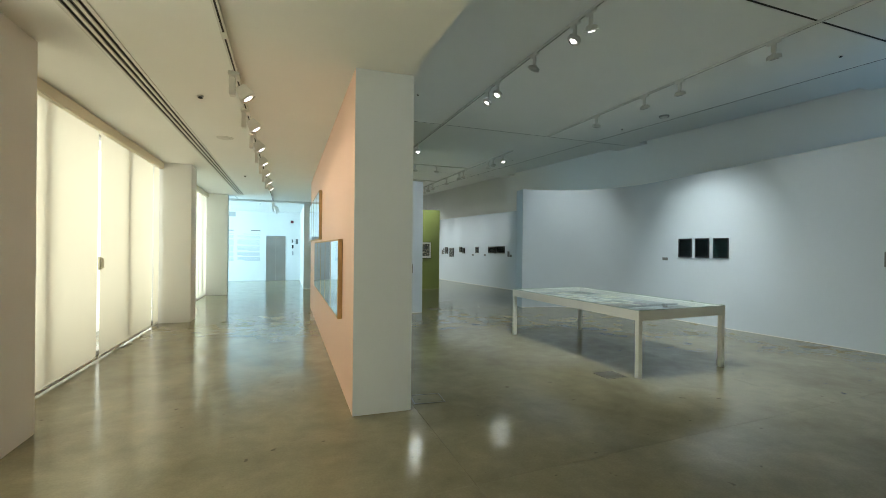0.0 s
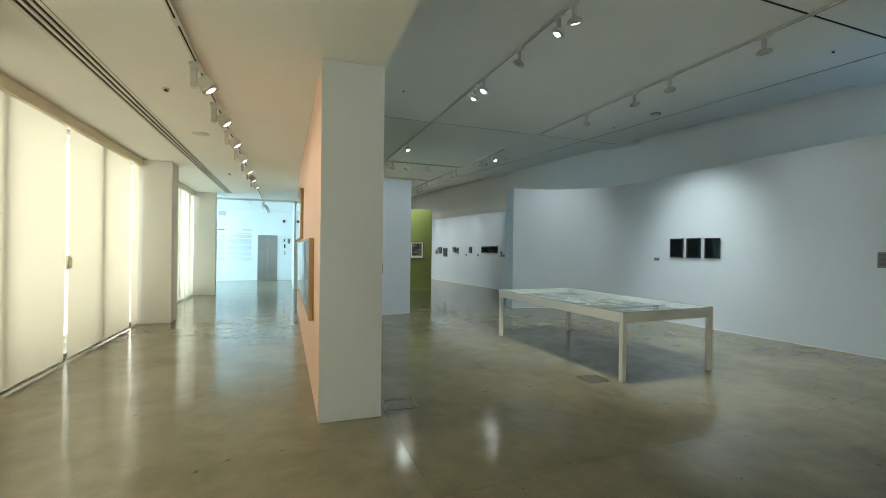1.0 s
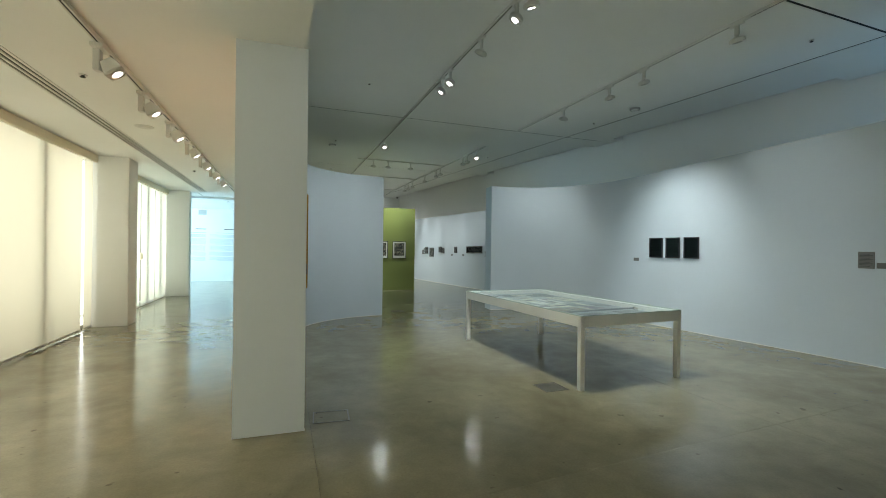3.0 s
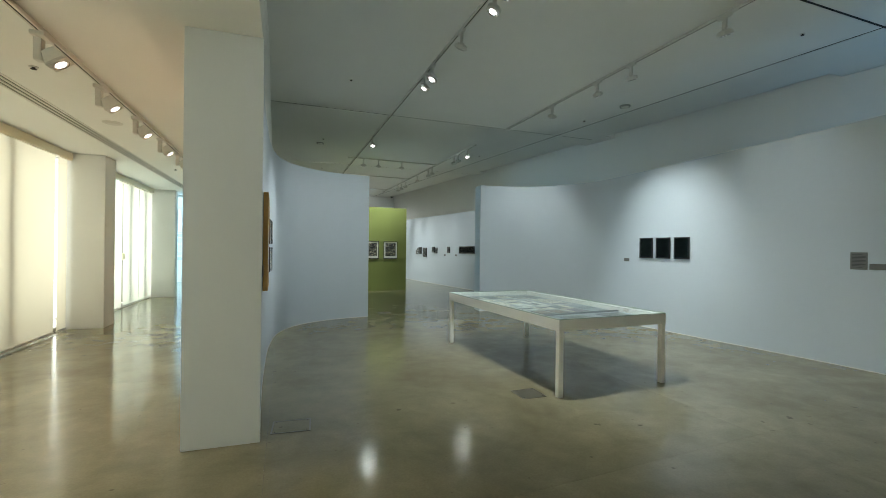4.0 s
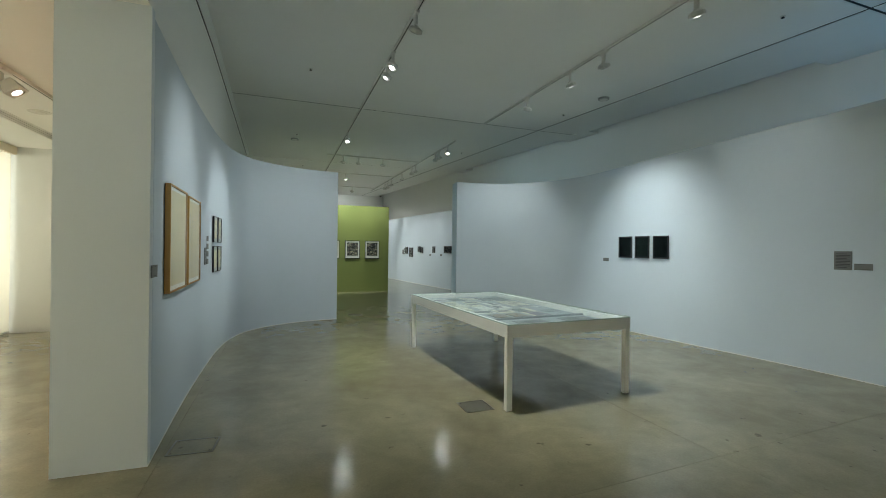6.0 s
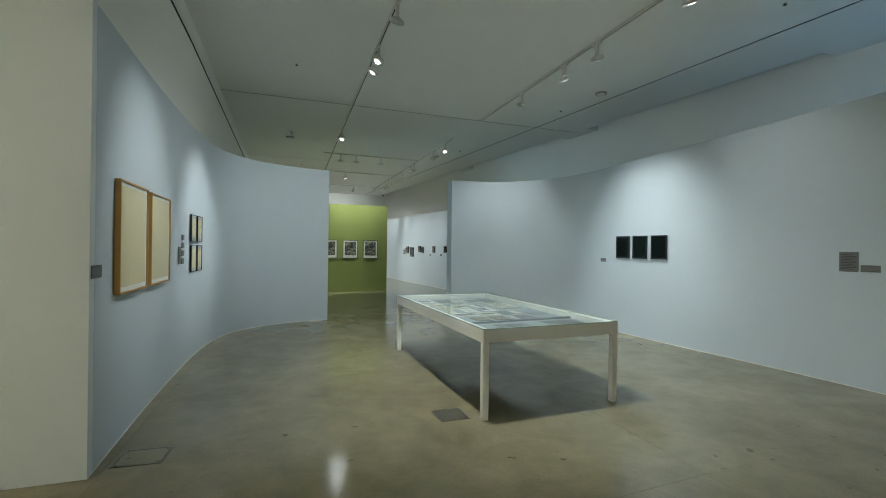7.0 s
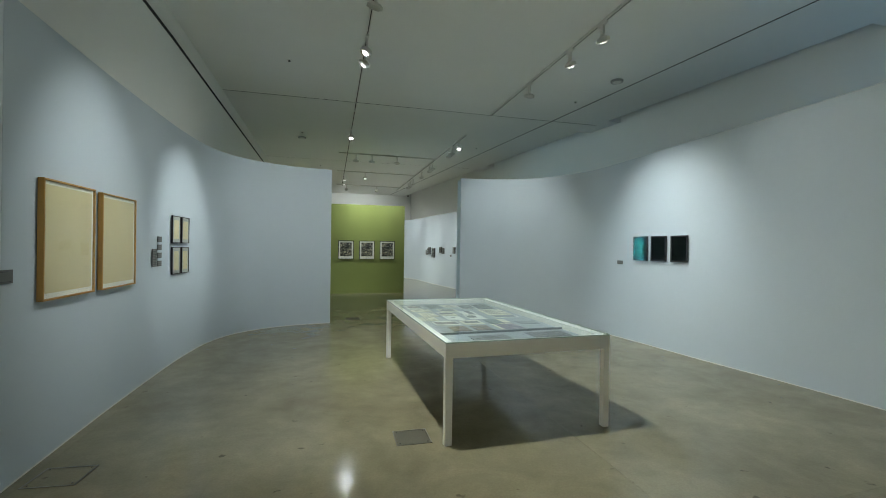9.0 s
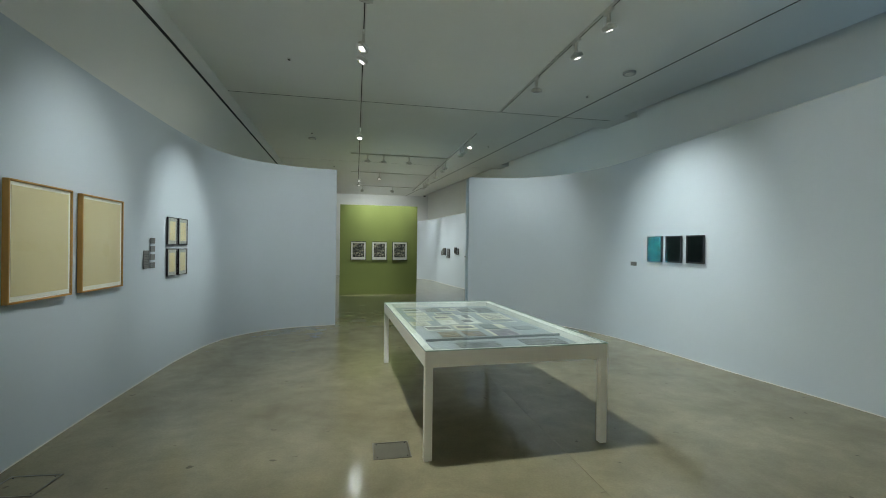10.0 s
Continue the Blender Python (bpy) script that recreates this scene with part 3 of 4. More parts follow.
# ---- windows and roller blinds of the corridor ----
def window_bay(k, y0, y1, mullions, panels, cloth):
    """A glazed bay: outer frame, mullions, panes, and blinds hanging inside it."""
    w = thing(f"window_{k}", pose(-2.46, y0, 0), "tall aluminium window behind drawn roller blinds", "window", kind="structure")
    ln = y1 - y0
    part("window_frame", boxed(-0.04, 0, 0.0, 0.05, ln, 0.06), M_ALU, w)
    part("window_frame", boxed(-0.04, 0, 2.98, 0.04, ln, LOW), M_ALU, w)
    edges = [0.0] + [m - y0 for m in mullions] + [ln]
    for m in mullions:
        part("mullion", boxed(-0.05, m - y0 - 0.055, 0.09, 0.09, m - y0 + 0.055, 2.98), M_ALU, w)
    for a, b in zip(edges, edges[1:]):
        p = part("pane", boxed(-0.008, a + 0.05, 0.09, 0.008, b - 0.05, 2.98), M_GLASS, w)
        p.visible_shadow = False
    part("window_sill", boxed(-0.09, 0, 0.0, 0.04, ln, 0.012), M_ALU, w)
    c = thing("blind_cassette", pose(-2.30, y0, 2.965), "long cream metal cassette of the roller blinds under the ceiling", "blind cassette")
    part("cover", boxed(-0.06, 0.002, 0.0, 0.065, ln - 0.002, LOW - 2.965 - 0.001, bevel=0.012), M_CASSETTE, c)
    for a, b, lean in panels:
        bl = thing("roller_blind", pose(-2.30, a, 0.0), "drawn cream roller blind glowing with daylight" if cloth is M_BLIND else "drawn grey-white roller blind glowing with daylight", "roller blind", "roller blinds")
        bm = bmesh.new()
        nz, ny = 14, 6
        grid = [[bm.verts.new((0.004 * math.sin(3.1 * v / nz + u), (b - a) * u / ny + lean * (1 - v / nz), 0.045 + 2.94 * v / nz)) for v in range(nz + 1)] for u in range(ny + 1)]
        for u in range(ny):
            for v in range(nz):
                bm.faces.new((grid[u][v], grid[u + 1][v], grid[u + 1][v + 1], grid[u][v + 1])).smooth = True
        part("cloth", bm, cloth, bl)
        part("hem_bar", boxed(-0.012, lean, 0.022, 0.012, b - a + lean, 0.05, bevel=0.004), M_FIX, bl)
    return w


def blind_latch(y, z, h=0.17):
    t = thing("window_handle", pose(-2.27, y, z), "cream metal window handle between two blinds", "handle", "window handles")
    part("plate", boxed(-0.03, -0.05, -h / 2, 0.0, 0.02, h / 2, bevel=0.004), M_CASSETTE, t)
    part("grip", boxed(0.0, -0.04, -h / 2 + 0.02, 0.03, -0.01, h / 2 - 0.02, bevel=0.006), M_CASSETTE, t)


window_bay(1, 4.38, 9.75, (5.62, 8.08), ((4.38, 6.85, -0.03), (6.94, 9.27, -0.02), (9.36, 9.69, 0.0)), M_BLIND)
window_bay(2, 10.26, 14.84, (11.2, 13.1, 14.3), ((10.26, 12.45, -0.02), (12.52, 13.68, 0.02), (13.73, 14.84, 0.0)), M_BLIND_COOL)
# bay out of view, continued southwards to light the near corridor
window_bay(3, -2.99, 3.54, (-1.4, 0.2, 1.8), ((-2.99, -0.9, 0.0), (-0.84, 1.3, 0.0), (1.36, 3.54, 0.0)), M_BLIND)
blind_latch(6.9, 1.26)
blind_latch(12.5, 1.22)
blind_latch(15.0 - 0.1, 1.18)


def air_slot():
    t = thing("air_diffuser", pose(-1.345, -6.0, LOW), "long white linear air diffuser with three dark slots", "air diffuser")
    for x, wide in ((-0.085, 0.0148), (-0.0285, 0.012), (0.0285, 0.012), (0.085, 0.0148)):
        part("bar", boxed(x - wide, 0.02, -0.007, x + wide, 20.8, 0.004), M_FIX, t)
    # near-black strip just above the bars makes the slots dark
    part("slot_backing", boxed(-0.0995, 0.02, 0.0045, 0.099, 20.8, 0.02), M_DARK, t, "near-black strip behind the bars")


air_slot()


# a ceiling joint, drawn as dark strips round a thin white panel
def hatch(x, y, w, d):
    t = thing("ceiling_joint", pose(x, y, LOW), "thin white ceiling panel outlined by dark joint strips", "hatch")
    part("panel", boxed(0.012, 0.012, -0.003, w - 0.012, d - 0.012, -0.0005), M_WHITE, t)
    for r in ((0, 0, w, 0.012), (0, d - 0.012, w, d), (0, 0.012, 0.012, d - 0.012), (w - 0.012, 0.012, w, d - 0.012)):
        part("gap", boxed(r[0], r[1], -0.002, r[2], r[3], -0.0005), M_DARK, t, "dark strip drawn round the panel")


hatch(-2.3, 15.25, 0.75, 0.9)


def ceiling_dot(x, y, z, r=0.035, drop=0.018, kind="sprinkler"):
    if kind == "sprinkler":
        t = thing("sprinkler", pose(x, y, z), "small dark sprinkler head in the ceiling", "sprinkler", "sprinklers")
        bm = bmesh.new()
        disc(bm, r, -0.008, 0.0, 16)
        part("rosette", bm, M_FIX, t)
        bm = bmesh.new()
        disc(bm, r * 0.35, -drop - 0.002, -0.008, 10)
        disc(bm, r * 0.7, -drop - 0.006, -drop - 0.002, 12)
        part("nozzle", bm, M_DARK, t)
    else:
        t = thing(kind, pose(x, y, z), "flat round grey smoke detector on the ceiling" if kind == "smoke_detector" else "round white loudspeaker grille in the ceiling", kind.replace("_", " "))
        bm = bmesh.new()
        disc(bm, r, -drop, 0.0, 28, r2=r * 1.05)
        part("cover", bm, M_GREYMOUNT if kind == "smoke_detector" else M_FIX, t)
        bm = bmesh.new()
        disc(bm, r * 0.6, -drop - 0.012, -drop, 20, r2=r * 0.75)
        part("sensor", bm, M_FIX, t)


for x, y in ((-0.88, 5.29), (-0.9, 10.84), (-0.9, 16.9)):
    ceiling_dot(x, y, LOW - (0.07 if y > 16.2 else 0))
ceiling_dot(-0.87, 7.18, LOW, 0.11, 0.008, "ceiling_speaker")
for x, y in ((7.62, 8.49), (7.02, 12.82), (2.23, 12.49), (2.33, 8.03), (2.55, 17.0), (7.75, 4.15)):
    ceiling_dot(x, y, HIGH, 0.03)
for x, y in ((7.72, 7.34), (2.19, 13.03)):
    ceiling_dot(x, y, HIGH, 0.1, 0.03, "smoke_detector")


# ---- pictures and labels ----
def framed(m, w, h, border, depth, frame_mat, mount, art, label, group, art_margin=0.0, low=0.0, category="framed picture", pane_mat=None):
    """Frame of four mitred bars, a back board, an optional mount, the sheet and a pane. Local x along the wall, -y out of it."""
    t = thing("framed_picture", m, label, category, group)
    for name, x0, z0, x1, z1 in (("frame_bar", 0, 0, border, h), ("frame_bar", w - border, 0, w, h), ("frame_bar", border, 0, w - border, border), ("frame_bar", border, h - border, w - border, h)):
        part(name, boxed(x0, -depth, z0, x1, -0.002, z1, bevel=0.002), frame_mat, t)
    part("back_board", boxed(0.008, -0.014, 0.008, w - 0.008, 0.0, h - 0.008), M_BLACK, t)
    back = -depth * 0.65
    part("mount", boxed(border, back, border, w - border, back + 0.004, h - border), mount, t)
    if art:
        a = border + art_margin
        part("sheet", boxed(a, back - 0.003, a + low, w - a, back - 0.001, h - a), art, t)
    pane = part("glass", boxed(border, -depth + 0.001, border, w - border, -depth + 0.003, h - border), pane_mat or M_PICGLASS, t)
    pane.visible_shadow = False
    return t


def wall_label(m, w, h, lines, label="grey wall label with small dark print", mat=None):
    t = thing("wall_label", m, label, "wall label", "wall labels")
    part("board", boxed(0, -0.006, 0, w, 0, h), mat or M_PLATE, t)
    for k in range(lines):
        z = h * (0.86 - 0.72 * k / max(lines - 1, 1)) if lines > 1 else h * 0.6
        part("print_line", boxed(w * 0.1, -0.0068, z - h * 0.018, w * (0.9 if k % 3 else 0.72), -0.006, z + h * 0.018), M_INK, t)


# west display wall: normal towards +x
def west(y, z):
    x = float(np.interp(y, [p[1] for p in LEFT], [p[0] for p in LEFT]))
    return pose(x + 0.004, y, z, 0, 0, 90.9)


framed(west(4.355, 1.122), 0.685, 0.848, 0.014, 0.042, M_OAK, M_MOUNT, M_PAPER, "oak frame holding a blank aged cream sheet under glass", "large oak frames", 0.026, 0.010)
framed(west(5.195, 1.118), 0.685, 0.848, 0.014, 0.042, M_OAK, M_MOUNT, M_PAPER, "oak frame holding a blank aged cream sheet under glass", "large oak frames", 0.026, 0.010)
for k, (y, z) in enumerate(((6.97, 1.54), (7.285, 1.54), (6.97, 1.14), (7.285, 1.14))):
    framed(pose(1.054 + 0.010 * (y > 7.2), y, z, 0, 0, 88.5), 0.27, 0.35, 0.011, 0.022, M_BLACK, M_GREYMOUNT, M_PAPER, "small black frame with a cream sheet on grey mount", "four small frames", 0.042)
wall_label(west(3.955, 1.27), 0.155, 0.085, 2)
wall_label(west(6.39, 1.265), 0.135, 0.205, 9)
for z in (1.55, 1.455, 1.36, 1.265):
    wall_label(west(6.545, z), 0.125, 0.065, 3)

# pink wall: normal towards -x; local x runs towards -y
for k in range(5):
    framed(pose(0.563, 5.58 + 0.83 * k, 0.74, 0, 0, -90), 0.81, 0.85, 0.02, 0.05, M_OAK_LIGHT, M_MOUNT, M_PAPER, "glazed oak frame in a row on the pink wall", "row of oak frames", 0.12, pane_mat=M_SHEEN)
for k in range(4):
    framed(pose(0.563, 8.52 + 0.82 * k, 1.63, 0, 0, -90), 0.80, 0.84, 0.02, 0.05, M_OAK_LIGHT, M_MOUNT, M_PAPER, "glazed oak frame in a row on the pink wall", "row of oak frames", 0.12, pane_mat=M_SHEEN)


# east display wall, slightly slanted
def east(y, z):
    pts = smooth_line(RIGHT)
    x = float(np.interp(y, [p[1] for p in pts], [p[0] for p in pts])) - 0.002
    slope = (float(np.interp(y - 0.3, [p[1] for p in pts], [p[0] for p in pts])) - float(np.interp(y + 0.05, [p[1] for p in pts], [p[0] for p in pts]))) / 0.35
    return pose(x, y, z, 0, 0, -90 + math.degrees(math.atan(slope)))


M_NIGHT = picture("black_print", (0.002, 0.003, 0.003), (0.003, 0.005, 0.005), (0.006, 0.009, 0.008), 2)
M_NIGHT.node_tree.nodes["Principled BSDF"].inputs["Specular IOR Level"].default_value = 0.1
for y in (7.12, 6.75, 6.37):
    framed(pose(7.95 - 0.0905 * (y - 7.12), y, 1.365, 0, 0, -90 + 5.17), 0.295, 0.395, 0.014, 0.03, M_BLACK, M_BLACK, M_NIGHT, "black frame with a near-black print behind teal-reflecting glass", "three dark prints", 0.012, pane_mat=M_TEALGLASS)
wall_label(east(7.52, 1.285), 0.13, 0.065, 2)
wall_label(east(3.86, 1.295), 0.175, 0.225, 10)
wall_label(east(3.665, 1.30), 0.17, 0.075, 2)

# green partition
for x in (3.19, 3.865, 4.53):
    framed(pose(x, 15.29, 1.12), 0.49, 0.605, 0.016, 0.024, M_BLACK, M_MOUNT, M_PRINT, "black-framed dark photograph with a white mount on the green wall", "three photographs", 0.048, 0.035)


# far display wall
def far(y, z):
    return pose(7.735 - 0.138 * (y - 14.38), y, z, 0, 0, -90 + 7.9)


M_GREYPRINT = picture("grey_print", (0.05, 0.055, 0.055), (0.09, 0.095, 0.095), (0.15, 0.155, 0.15), 10)
for y, z, w, h, art in ((15.66, 1.32, 0.5, 0.265, M_NIGHT), (15.12, 1.33, 0.54, 0.265, M_NIGHT), (16.6, 1.32, 0.2, 0.25, M_GREYPRINT), (17.96, 1.33, 0.22, 0.24, M_GREYPRINT), (17.70, 1.29, 0.22, 0.24, M_GREYPRINT), (19.30, 1.25, 0.27, 0.30, M_GREYPRINT), (18.84, 1.12, 0.36, 0.40, M_GREYPRINT)):
    framed(far(y, z), w, h, 0.02, 0.035, M_BLACK, M_GREYMOUNT, art, "small black-framed dark print on the far blue wall", "far prints", 0.01)
for y, z, w, h in ((14.42, 1.21, 0.12, 0.2), (14.28, 1.21, 0.12, 0.08), (16.91, 1.2, 0.13, 0.065), (16.0, 1.21, 0.13, 0.065), (19.66, 1.22, 0.14, 0.2), (19.5, 1.22, 0.1, 0.07), (19.5, 1.32, 0.1, 0.07), (19.5, 1.42, 0.1, 0.07)):
    wall_label(far(y, z), w, h, 2)


# ---- glass-topped display table ----
def display_table():
    W, D, H, A, LEG = 1.488, 2.80, 0.80, 0.125, 0.062
    t = thing("display_table", pose(3.885, 4.05, 0, 0, 0, 2.5), "long white display table with a glass lid over printed matter", "display table")
    for x in (0, W - LEG):
        for y in (0, D - LEG):
            part("leg", boxed(x + 0.002, y + 0.002, 0, x + LEG - 0.002, y + LEG - 0.002, H - A + 0.001, bevel=0.003), M_TABLE, t)
    rim = 0.022
    for r in ((0, 0, W, rim), (0, D - rim, W, D), (0, rim, rim, D - rim), (W - rim, rim, W, D - rim)):
        part("apron", boxed(r[0], r[1], H - A, r[2], r[3], H - 0.010, bevel=0.002), M_TABLE, t)
    part("tray", boxed(rim, rim, H - A + 0.002, W - rim, D - rim, H - 0.068), M_BED, t, "pale grey lined tray")
    # inner ledge that carries the glass
    for r in ((rim, rim, W - rim, 0.075), (rim, D - 0.075, W - rim, D - rim), (rim, 0.075, 0.075, D - 0.075), (W - 0.075, 0.075, W - rim, D - 0.075)):
        part("ledge", boxed(r[0], r[1], H - 0.068, r[2], r[3], H - 0.013), M_TABLE, t)
    lid = part("glass_lid", boxed(0.003, 0.003, H - 0.009, W - 0.003, D - 0.003, H), M_LID, t, "clear glass lid with a green edge")
    lid.visible_shadow = False
    for r in ((0.0, 0.0, W, 0.003), (0.0, D - 0.003, W, D), (0.0, 0.003, 0.003, D - 0.003), (W - 0.003, 0.003, W, D - 0.003)):
        part("glass_edge", boxed(r[0], r[1], H - 0.009, r[2], r[3], H), M_LIDEDGE, lid)
    # small clear clips that hold the lid
    for u, v in ((W - 0.012, 0.46), (W - 0.03, 0.03)):
        part("lid_clip", boxed(u - 0.012, v - 0.025, H + 0.0005, u + 0.012, v + 0.025, H + 0.009, bevel=0.002), M_LIDEDGE, lid, "small pale clip on the glass")
    return t


TABLE = display_table()
BED = 0.80 - 0.068


def sheet(u, v, w, d, tone, label, inner=None, inner_box=(0.08, 0.12, 0.92, 0.88), turn=0.0, lines=0, category="printed sheet"):
    """A page lying in the tray, with a printed picture or lines of type on it."""
    t = thing("printed_sheet", TABLE.matrix_world @ pose(u, v, BED, 0, 0, turn), label, category, "sheets in the display table")
    part("page", boxed(0, 0, 0.0005, w, d, 0.004), tone, t)
    if inner:
        a, b, c, e = inner_box
        part("print", boxed(w * a, d * b, 0.004, w * c, d * e, 0.0048), inner, t)
    for k in range(lines):
        y = d * (0.88 - 0.76 * k / max(lines - 1, 1))
        part("print_line", boxed(w * 0.1, y - d * 0.014, 0.0049, w * (0.9 if k % 4 != 2 else 0.6), y + d * 0.014, 0.0054), M_INK, t)


def flat(name, c, rough=0.55):
    return mottled(name, [x * 0.9 for x in c], c, rough, 12, 200, 0.02)


def build_sheets():
    cream, white, grey = flat("cream_page", (0.76, 0.73, 0.58)), flat("white_page", (0.82, 0.82, 0.77)), flat("grey_page", (0.20, 0.22, 0.23))
    dark, green = flat("black_card", (0.025, 0.028, 0.03), 0.35), flat("dark_green_card", (0.05, 0.085, 0.08), 0.4)
    orange = picture("brown_print", (0.07, 0.045, 0.02), (0.27, 0.15, 0.05), (0.55, 0.40, 0.16), 14, 3.0)
    violet = picture("violet_print", (0.06, 0.04, 0.07), (0.18, 0.14, 0.20), (0.62, 0.56, 0.50), 11, 5.0)
    mono = picture("monochrome_print", (0.02, 0.02, 0.02), (0.15, 0.15, 0.14), (0.6, 0.6, 0.56), 18, 1.0)
    mono2 = picture("grey_photograph", (0.04, 0.04, 0.04), (0.10, 0.10, 0.095), (0.42, 0.42, 0.40), 9, 7.0)
    blot = picture("white_on_black_print", (0.012, 0.012, 0.014), (0.02, 0.02, 0.02), (0.7, 0.7, 0.68), 26, 2.0, 0.06)
    sheet(0.36, 0.29, 0.36, 0.215, dark, "black printed card in the display table", blot, (0.3, 0.35, 0.72, 0.75))
    sheet(0.945, 0.31, 0.38, 0.225, grey, "grey photograph in the display table", mono2, (0.0, 0.0, 1.0, 1.0))
    # grey strip where a darker band crosses the tray
    bar = thing("grey_strip", TABLE.matrix_world @ pose(0.13, 0.595, BED, 0, 0, 2.0), "long thin grey strip across the tray", "strip")
    part("strip", boxed(0, 0, 0.0005, 1.29, 0.028, 0.02), grey, bar)
    sheet(0.315, 0.745, 0.185, 0.245, dark, "brown-toned photograph on a dark page", orange, (0.03, 0.03, 0.97, 0.97))
    sheet(0.55, 0.745, 0.185, 0.245, dark, "brown-toned photograph on a dark page", orange, (0.03, 0.03, 0.97, 0.97))
    sheet(0.805, 0.69, 0.26, 0.355, cream, "page with a violet ring-shaped picture", violet, (0.12, 0.02, 0.98, 0.92))
    sheet(0.235, 1.07, 0.27, 0.235, white, "white page with a dark landscape picture", mono2, (0.06, 0.2, 0.94, 0.8))
    sheet(0.54, 1.06, 0.225, 0.245, cream, "cream page with a small dark picture", mono, (0.12, 0.3, 0.85, 0.75))
    sheet(0.835, 1.065, 0.15, 0.255, green, "plain dark green card in the tray")
    sheet(0.99, 1.10, 0.085, 0.22, cream, "narrow cream paper slip in the tray")
    sheet(1.14, 0.975, 0.215, 0.17, grey, "plain dark grey card in the tray")
    sheet(0.455, 1.36, 0.19, 0.28, white, "white page with two small pictures", mono, (0.38, 0.45, 0.62, 0.6))
    sheet(0.72, 1.375, 0.19, 0.27, white, "white page with a dark picture", mono2, (0.05, 0.35, 0.6, 0.9))
    sheet(0.235, 1.64, 0.19, 0.30, cream, "cream page with dark heading", None, lines=6)
    sheet(0.465, 1.67, 0.195, 0.26, cream, "cream printed page with a picture", mono, (0.1, 0.35, 0.9, 0.8))
    sheet(0.75, 1.69, 0.175, 0.275, white, "white page with a dark picture", mono2, (0.45, 0.1, 0.85, 0.95))
    sheet(1.03, 1.61, 0.30, 0.45, cream, "large cream printed page in the tray", None, lines=9, turn=-2)
    sheet(1.04, 1.41, 0.285, 0.175, white, "white page with a grey picture", grey, (0.03, 0.15, 0.95, 0.95))
    sheet(0.54, 1.98, 0.235, 0.205, cream, "cream page with a dark picture", mono2, (0.1, 0.25, 0.9, 0.85))
    sheet(0.885, 2.15, 0.21, 0.41, white, "white page with dark pictures", mono, (0.05, 0.05, 0.95, 0.9), turn=-2)
    sheet(1.12, 2.15, 0.22, 0.39, grey, "grey printed page in the tray", mono2, (0.05, 0.05, 0.95, 0.95), turn=-2)
    sheet(0.485, 2.30, 0.185, 0.275, grey, "brown-grey photograph lying in the tray", mono2, (0.04, 0.04, 0.96, 0.96))
    sheet(0.70, 2.34, 0.18, 0.245, cream, "cream page with lines of type", None, lines=7)
    sheet(0.20, 2.02, 0.24, 0.22, cream, "cream page with lines of type", None, lines=5)
    sheet(0.20, 2.32, 0.22, 0.24, white, "white page with a grey picture", mono2, (0.08, 0.2, 0.9, 0.8))
    sheet(0.14, 1.36, 0.2, 0.24, cream, "cream page with lines of type", None, lines=6)


build_sheets()


# ---- floor boxes ----
def floor_box(x, y, w, d, turn, label, lid=None):
    t = thing("floor_box", pose(x, y, 0.0, 0, 0, turn), label, "floor box", "floor boxes")
    part("rim", boxed(0, 0, 0.0005, w, 0.012, 0.004), M_BRONZE, t)
    part("rim", boxed(0, d - 0.012, 0.0005, w, d, 0.004), M_BRONZE, t)
    part("rim", boxed(0, 0.012, 0.0005, 0.012, d - 0.012, 0.004), M_BRONZE, t)
    part("rim", boxed(w - 0.012, 0.012, 0.0005, w, d - 0.012, 0.004), M_BRONZE, t)
    part("lid", boxed(0.015, 0.015, 0.0005, w - 0.015, d - 0.015, 0.003), lid or M_BRONZE, t, "worn metal lid" if lid is None else "lid filled with concrete")
    for a in (0.03, w - 0.03):
        for b in (0.03, d - 0.03):
            bm = bmesh.new()
            disc(bm, 0.006, 0.003, 0.0045, 10, m=Matrix.Translation((a, b, 0)))
            part("screw", bm, M_DARK, t)


floor_box(3.53, 4.14, 0.28, 0.27, 0, "square worn metal floor box lid beside the table")
floor_box(1.17, 4.06, 0.31, 0.26, -4, "square worn metal floor box lid beside the blue wall", M_FLOOR)
floor_box(3.3, 10.05, 0.3, 0.3, 0, "square worn metal floor box lid far down the hall")


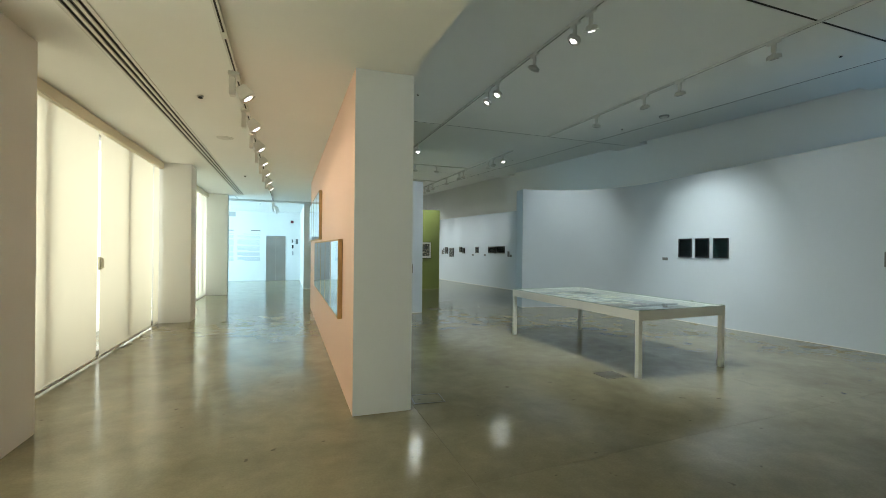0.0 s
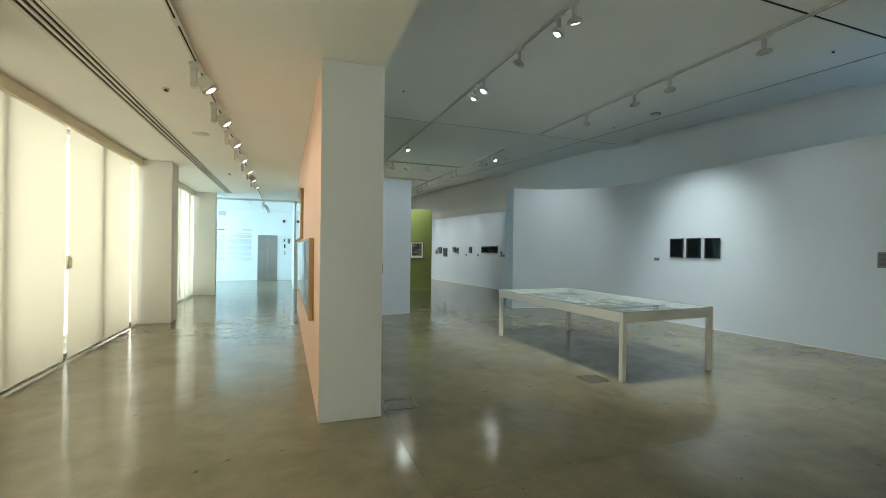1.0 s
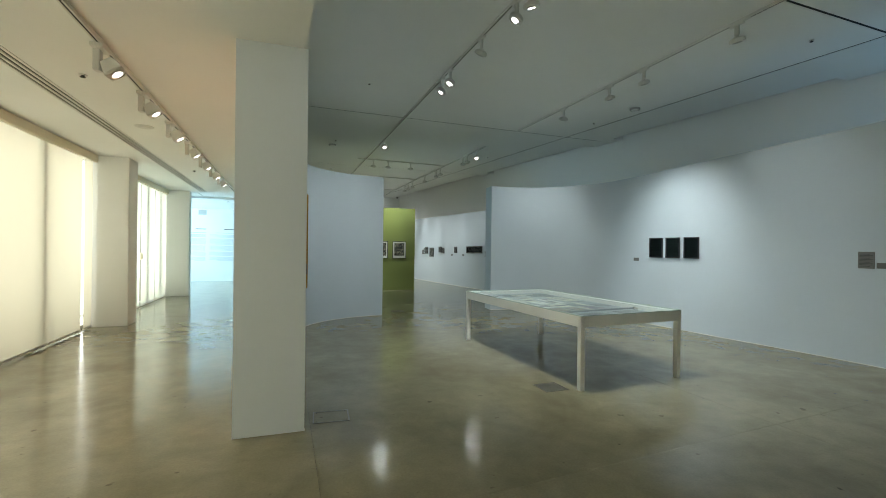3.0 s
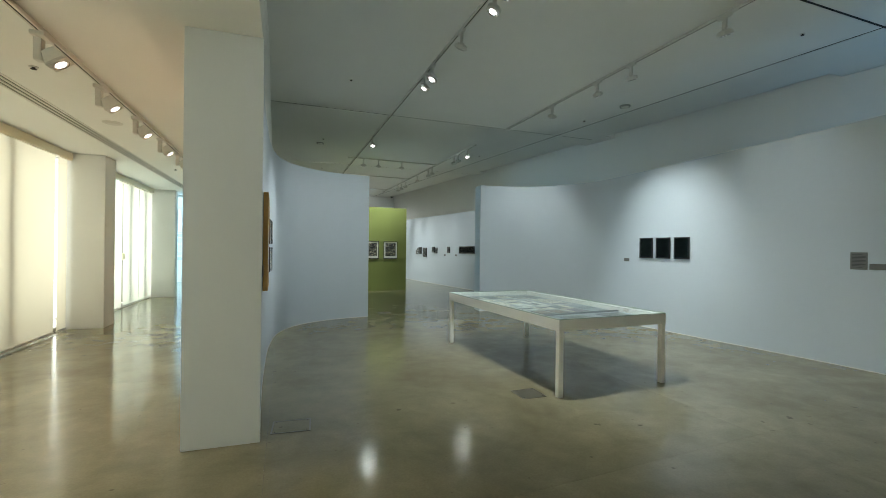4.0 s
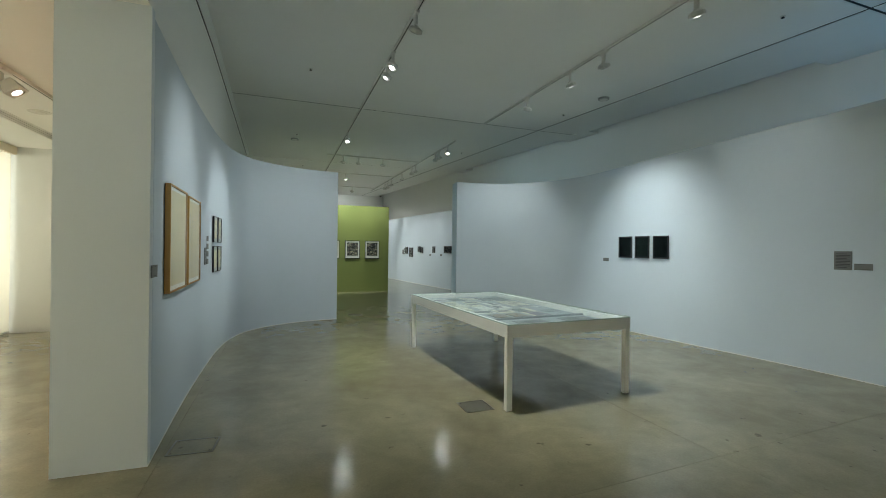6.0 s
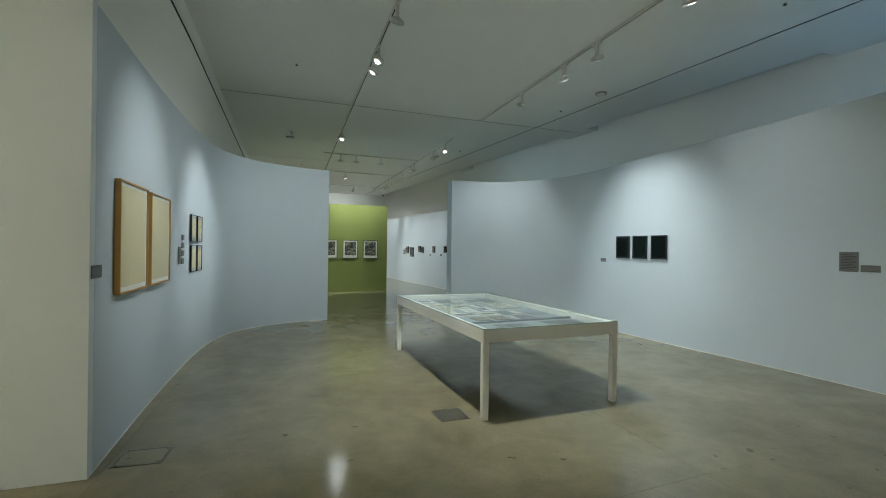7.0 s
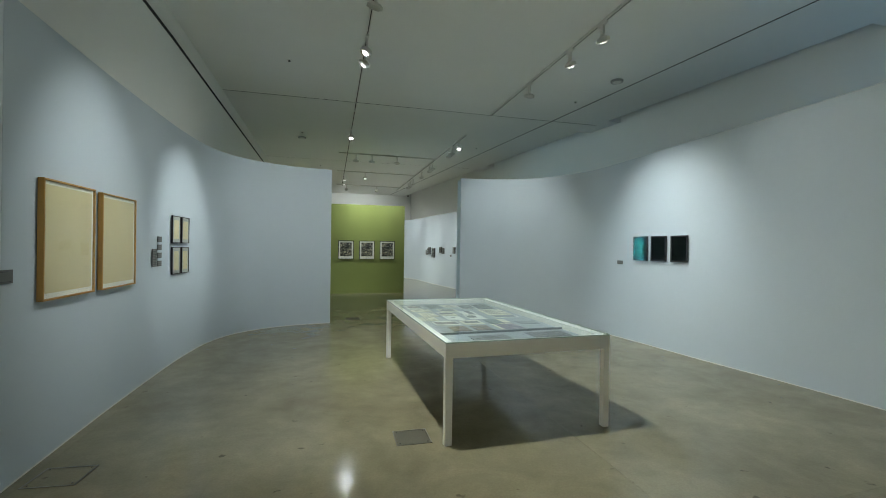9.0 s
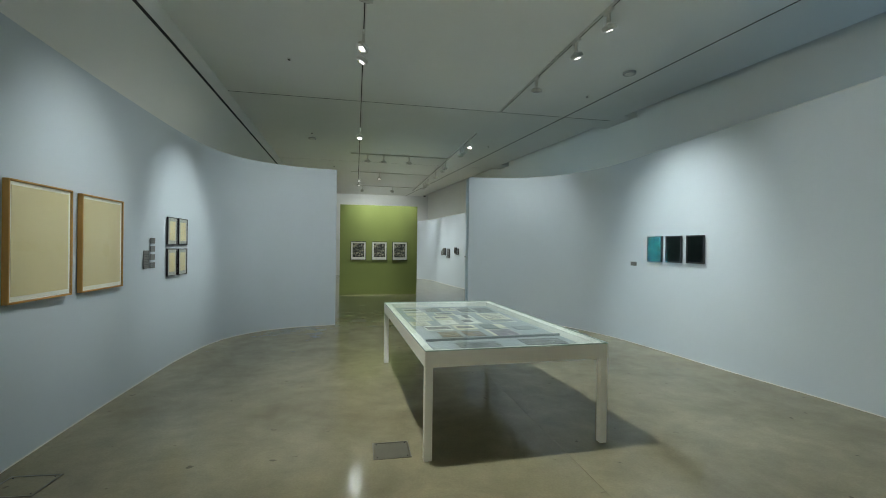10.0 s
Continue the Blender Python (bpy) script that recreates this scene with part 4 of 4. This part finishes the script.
# ---- lobby ----
def lift():
    t = thing("lift_door", pose(-0.85, 20.68, 0), "closed brushed steel lift door with two leaves", "lift door")
    part("leaf", boxed(0.03, -0.012, 0.0, 0.397, 0.0, 1.94), M_STEEL, t)
    part("leaf", boxed(0.403, -0.012, 0.0, 0.77, 0.0, 1.94), M_STEEL, t)
    part("jamb", boxed(0.0, -0.035, 0.0, 0.03, 0.0, 1.97), M_STEEL, t)
    part("jamb", boxed(0.77, -0.035, 0.0, 0.80, 0.0, 1.97), M_STEEL, t)
    part("lintel", boxed(0.03, -0.035, 1.94, 0.77, 0.0, 1.97), M_STEEL, t)
    part("threshold", boxed(0.0, -0.08, 0.0005, 0.8, -0.035, 0.006), M_STEEL, t)
    for name, x, z, w, h, mat, lab in (("call_panel", 0.22, 1.42, 0.07, 0.16, M_BLACK, "black lift floor display on the lobby wall"), ("call_panel", 0.22, 1.12, 0.07, 0.17, M_STEEL, "steel lift call panel on the lobby wall"), ("notice", 0.21, 1.68, 0.06, 0.14, M_PLATE, "small grey notice on the lobby wall"), ("notice", 0.38, 1.62, 0.1, 0.22, M_PLATE, "grey notice on the lobby wall")):
        c = thing(name, pose(x, 20.68, z), lab, name.replace("_", " "))
        part("plate", boxed(0, -0.02, 0, w, 0, h, bevel=0.003), mat, c)
    s = thing("alarm_sounder", pose(0.22, 20.68, 2.61, 90, 0, 0), "dark red round alarm sounder on the lobby wall", "alarm")
    bm = bmesh.new()
    disc(bm, 0.07, 0.0, 0.05, 20, r2=0.05)
    part("body", bm, flat("dark_red_plastic", (0.12, 0.012, 0.02), 0.4), s)
    bm = bmesh.new()
    disc(bm, 0.1, 0.0, 0.012, 20)
    part("base", bm, M_FIX, s)


lift()


def wall_text(x0, x1, top, rows, label):
    """Long wall text too small to read: plain bars in paragraphs."""
    t = thing("wall_text", pose(x0, 20.678, 0), label, "wall text")
    rnd = random.Random(4)
    z = top
    part("heading", boxed((x1 - x0) * 0.6, -0.003, z, (x1 - x0), 0, z + 0.028), M_INK, t)
    z -= 0.14
    for count in rows:
        for k in range(count):
            short = rnd.uniform(0.0, 0.04) if k < count - 1 else rnd.uniform(0.2, 0.6)
            bm, x = bmesh.new(), (x1 - x0) * short
            while x < x1 - x0 - 0.03:
                w = min(rnd.uniform(0.03, 0.10), x1 - x0 - x)
                box(bm, x, -0.0025, z - 0.008, x + w, 0, z + 0.008)
                x += w + 0.016
            part("text_line", bm, M_TEXT, t)
            z -= 0.042
        z -= 0.045


wall_text(-2.02, -1.09, 2.17, (1, 3, 6, 5, 4, 4), "grey lettering in long paragraphs on the lobby wall")
wall_text(-3.1, -2.14, 2.17, (1, 3, 6, 5, 4, 4), "second column of grey lettering on the lobby wall")


def exit_sign():
    t = thing("exit_sign", pose(-2.25, 19.6, LOW - 0.07), "small hanging emergency sign under the lobby ceiling", "exit sign")
    part("rod", boxed(0.14, -0.006, -0.13, 0.152, 0.006, 0), M_FIX, t)
    part("panel", boxed(0.0, -0.02, -0.32, 0.28, 0.02, -0.13, bevel=0.004), M_GREYMOUNT, t)


exit_sign()


def dome_camera(x, y, z):
    t = thing("security_camera", pose(x, y, z), "small dark dome camera under the hall ceiling", "security camera")
    bm = bmesh.new()
    disc(bm, 0.07, -0.05, 0.0, 20)
    part("base", bm, M_FIX, t)
    bm = bmesh.new()
    bmesh.ops.create_uvsphere(bm, u_segments=16, v_segments=8, radius=0.055, matrix=Matrix.Translation((0, 0, -0.055)))
    part("dome", bm, M_BLACK, t)


dome_camera(7.0, 24.6, HIGH)


# assumed window, out of view, added as the source of that blue light
def east_window():
    w = thing("window_4", pose(coving(1.1) + 0.45, -2, 0, 0, 0, 7.4), "cool daylight window hidden behind the display wall", "window", kind="structure")
    for y in (0.03, 2.05, 4.1, 6.1):
        part("mullion", boxed(-0.03, y - 0.03, 0.55, 0.03, y + 0.03, 2.7), M_ALU, w)
    part("window_frame", boxed(-0.03, 0.0, 0.5, 0.03, 6.15, 0.55), M_ALU, w)
    part("window_frame", boxed(-0.03, 0.0, 2.7, 0.03, 6.15, 2.75), M_ALU, w)


east_window()


# ---- floor slabs ----
def build_slabs():
    floor = bpy.data.objects["floor"]
    xs = [-4.9, -2.68, 1.15, 4.97, 8.6, 10.9]
    ys = [-6.1, -4.4, -0.9, 2.58, 6.02, 9.45, 12.9, 16.35, 19.8, 23.2, 25.6]
    g = 0.0011
    for i in range(len(xs) - 1):
        for j in range(len(ys) - 1):
            def lean(x): return 0.055 * (x - 1.15)
            x0, x1 = xs[i] + g, xs[i + 1] - g
            bm = bmesh.new()
            faces = prism(bm, [(x0, ys[j] + g + lean(x0)), (x1, ys[j] + g + lean(x1)), (x1, ys[j + 1] - g + lean(x1)), (x0, ys[j + 1] - g + lean(x0))], -0.012, 0.0)
            part("slab", bm, M_FLOOR, floor)


build_slabs()
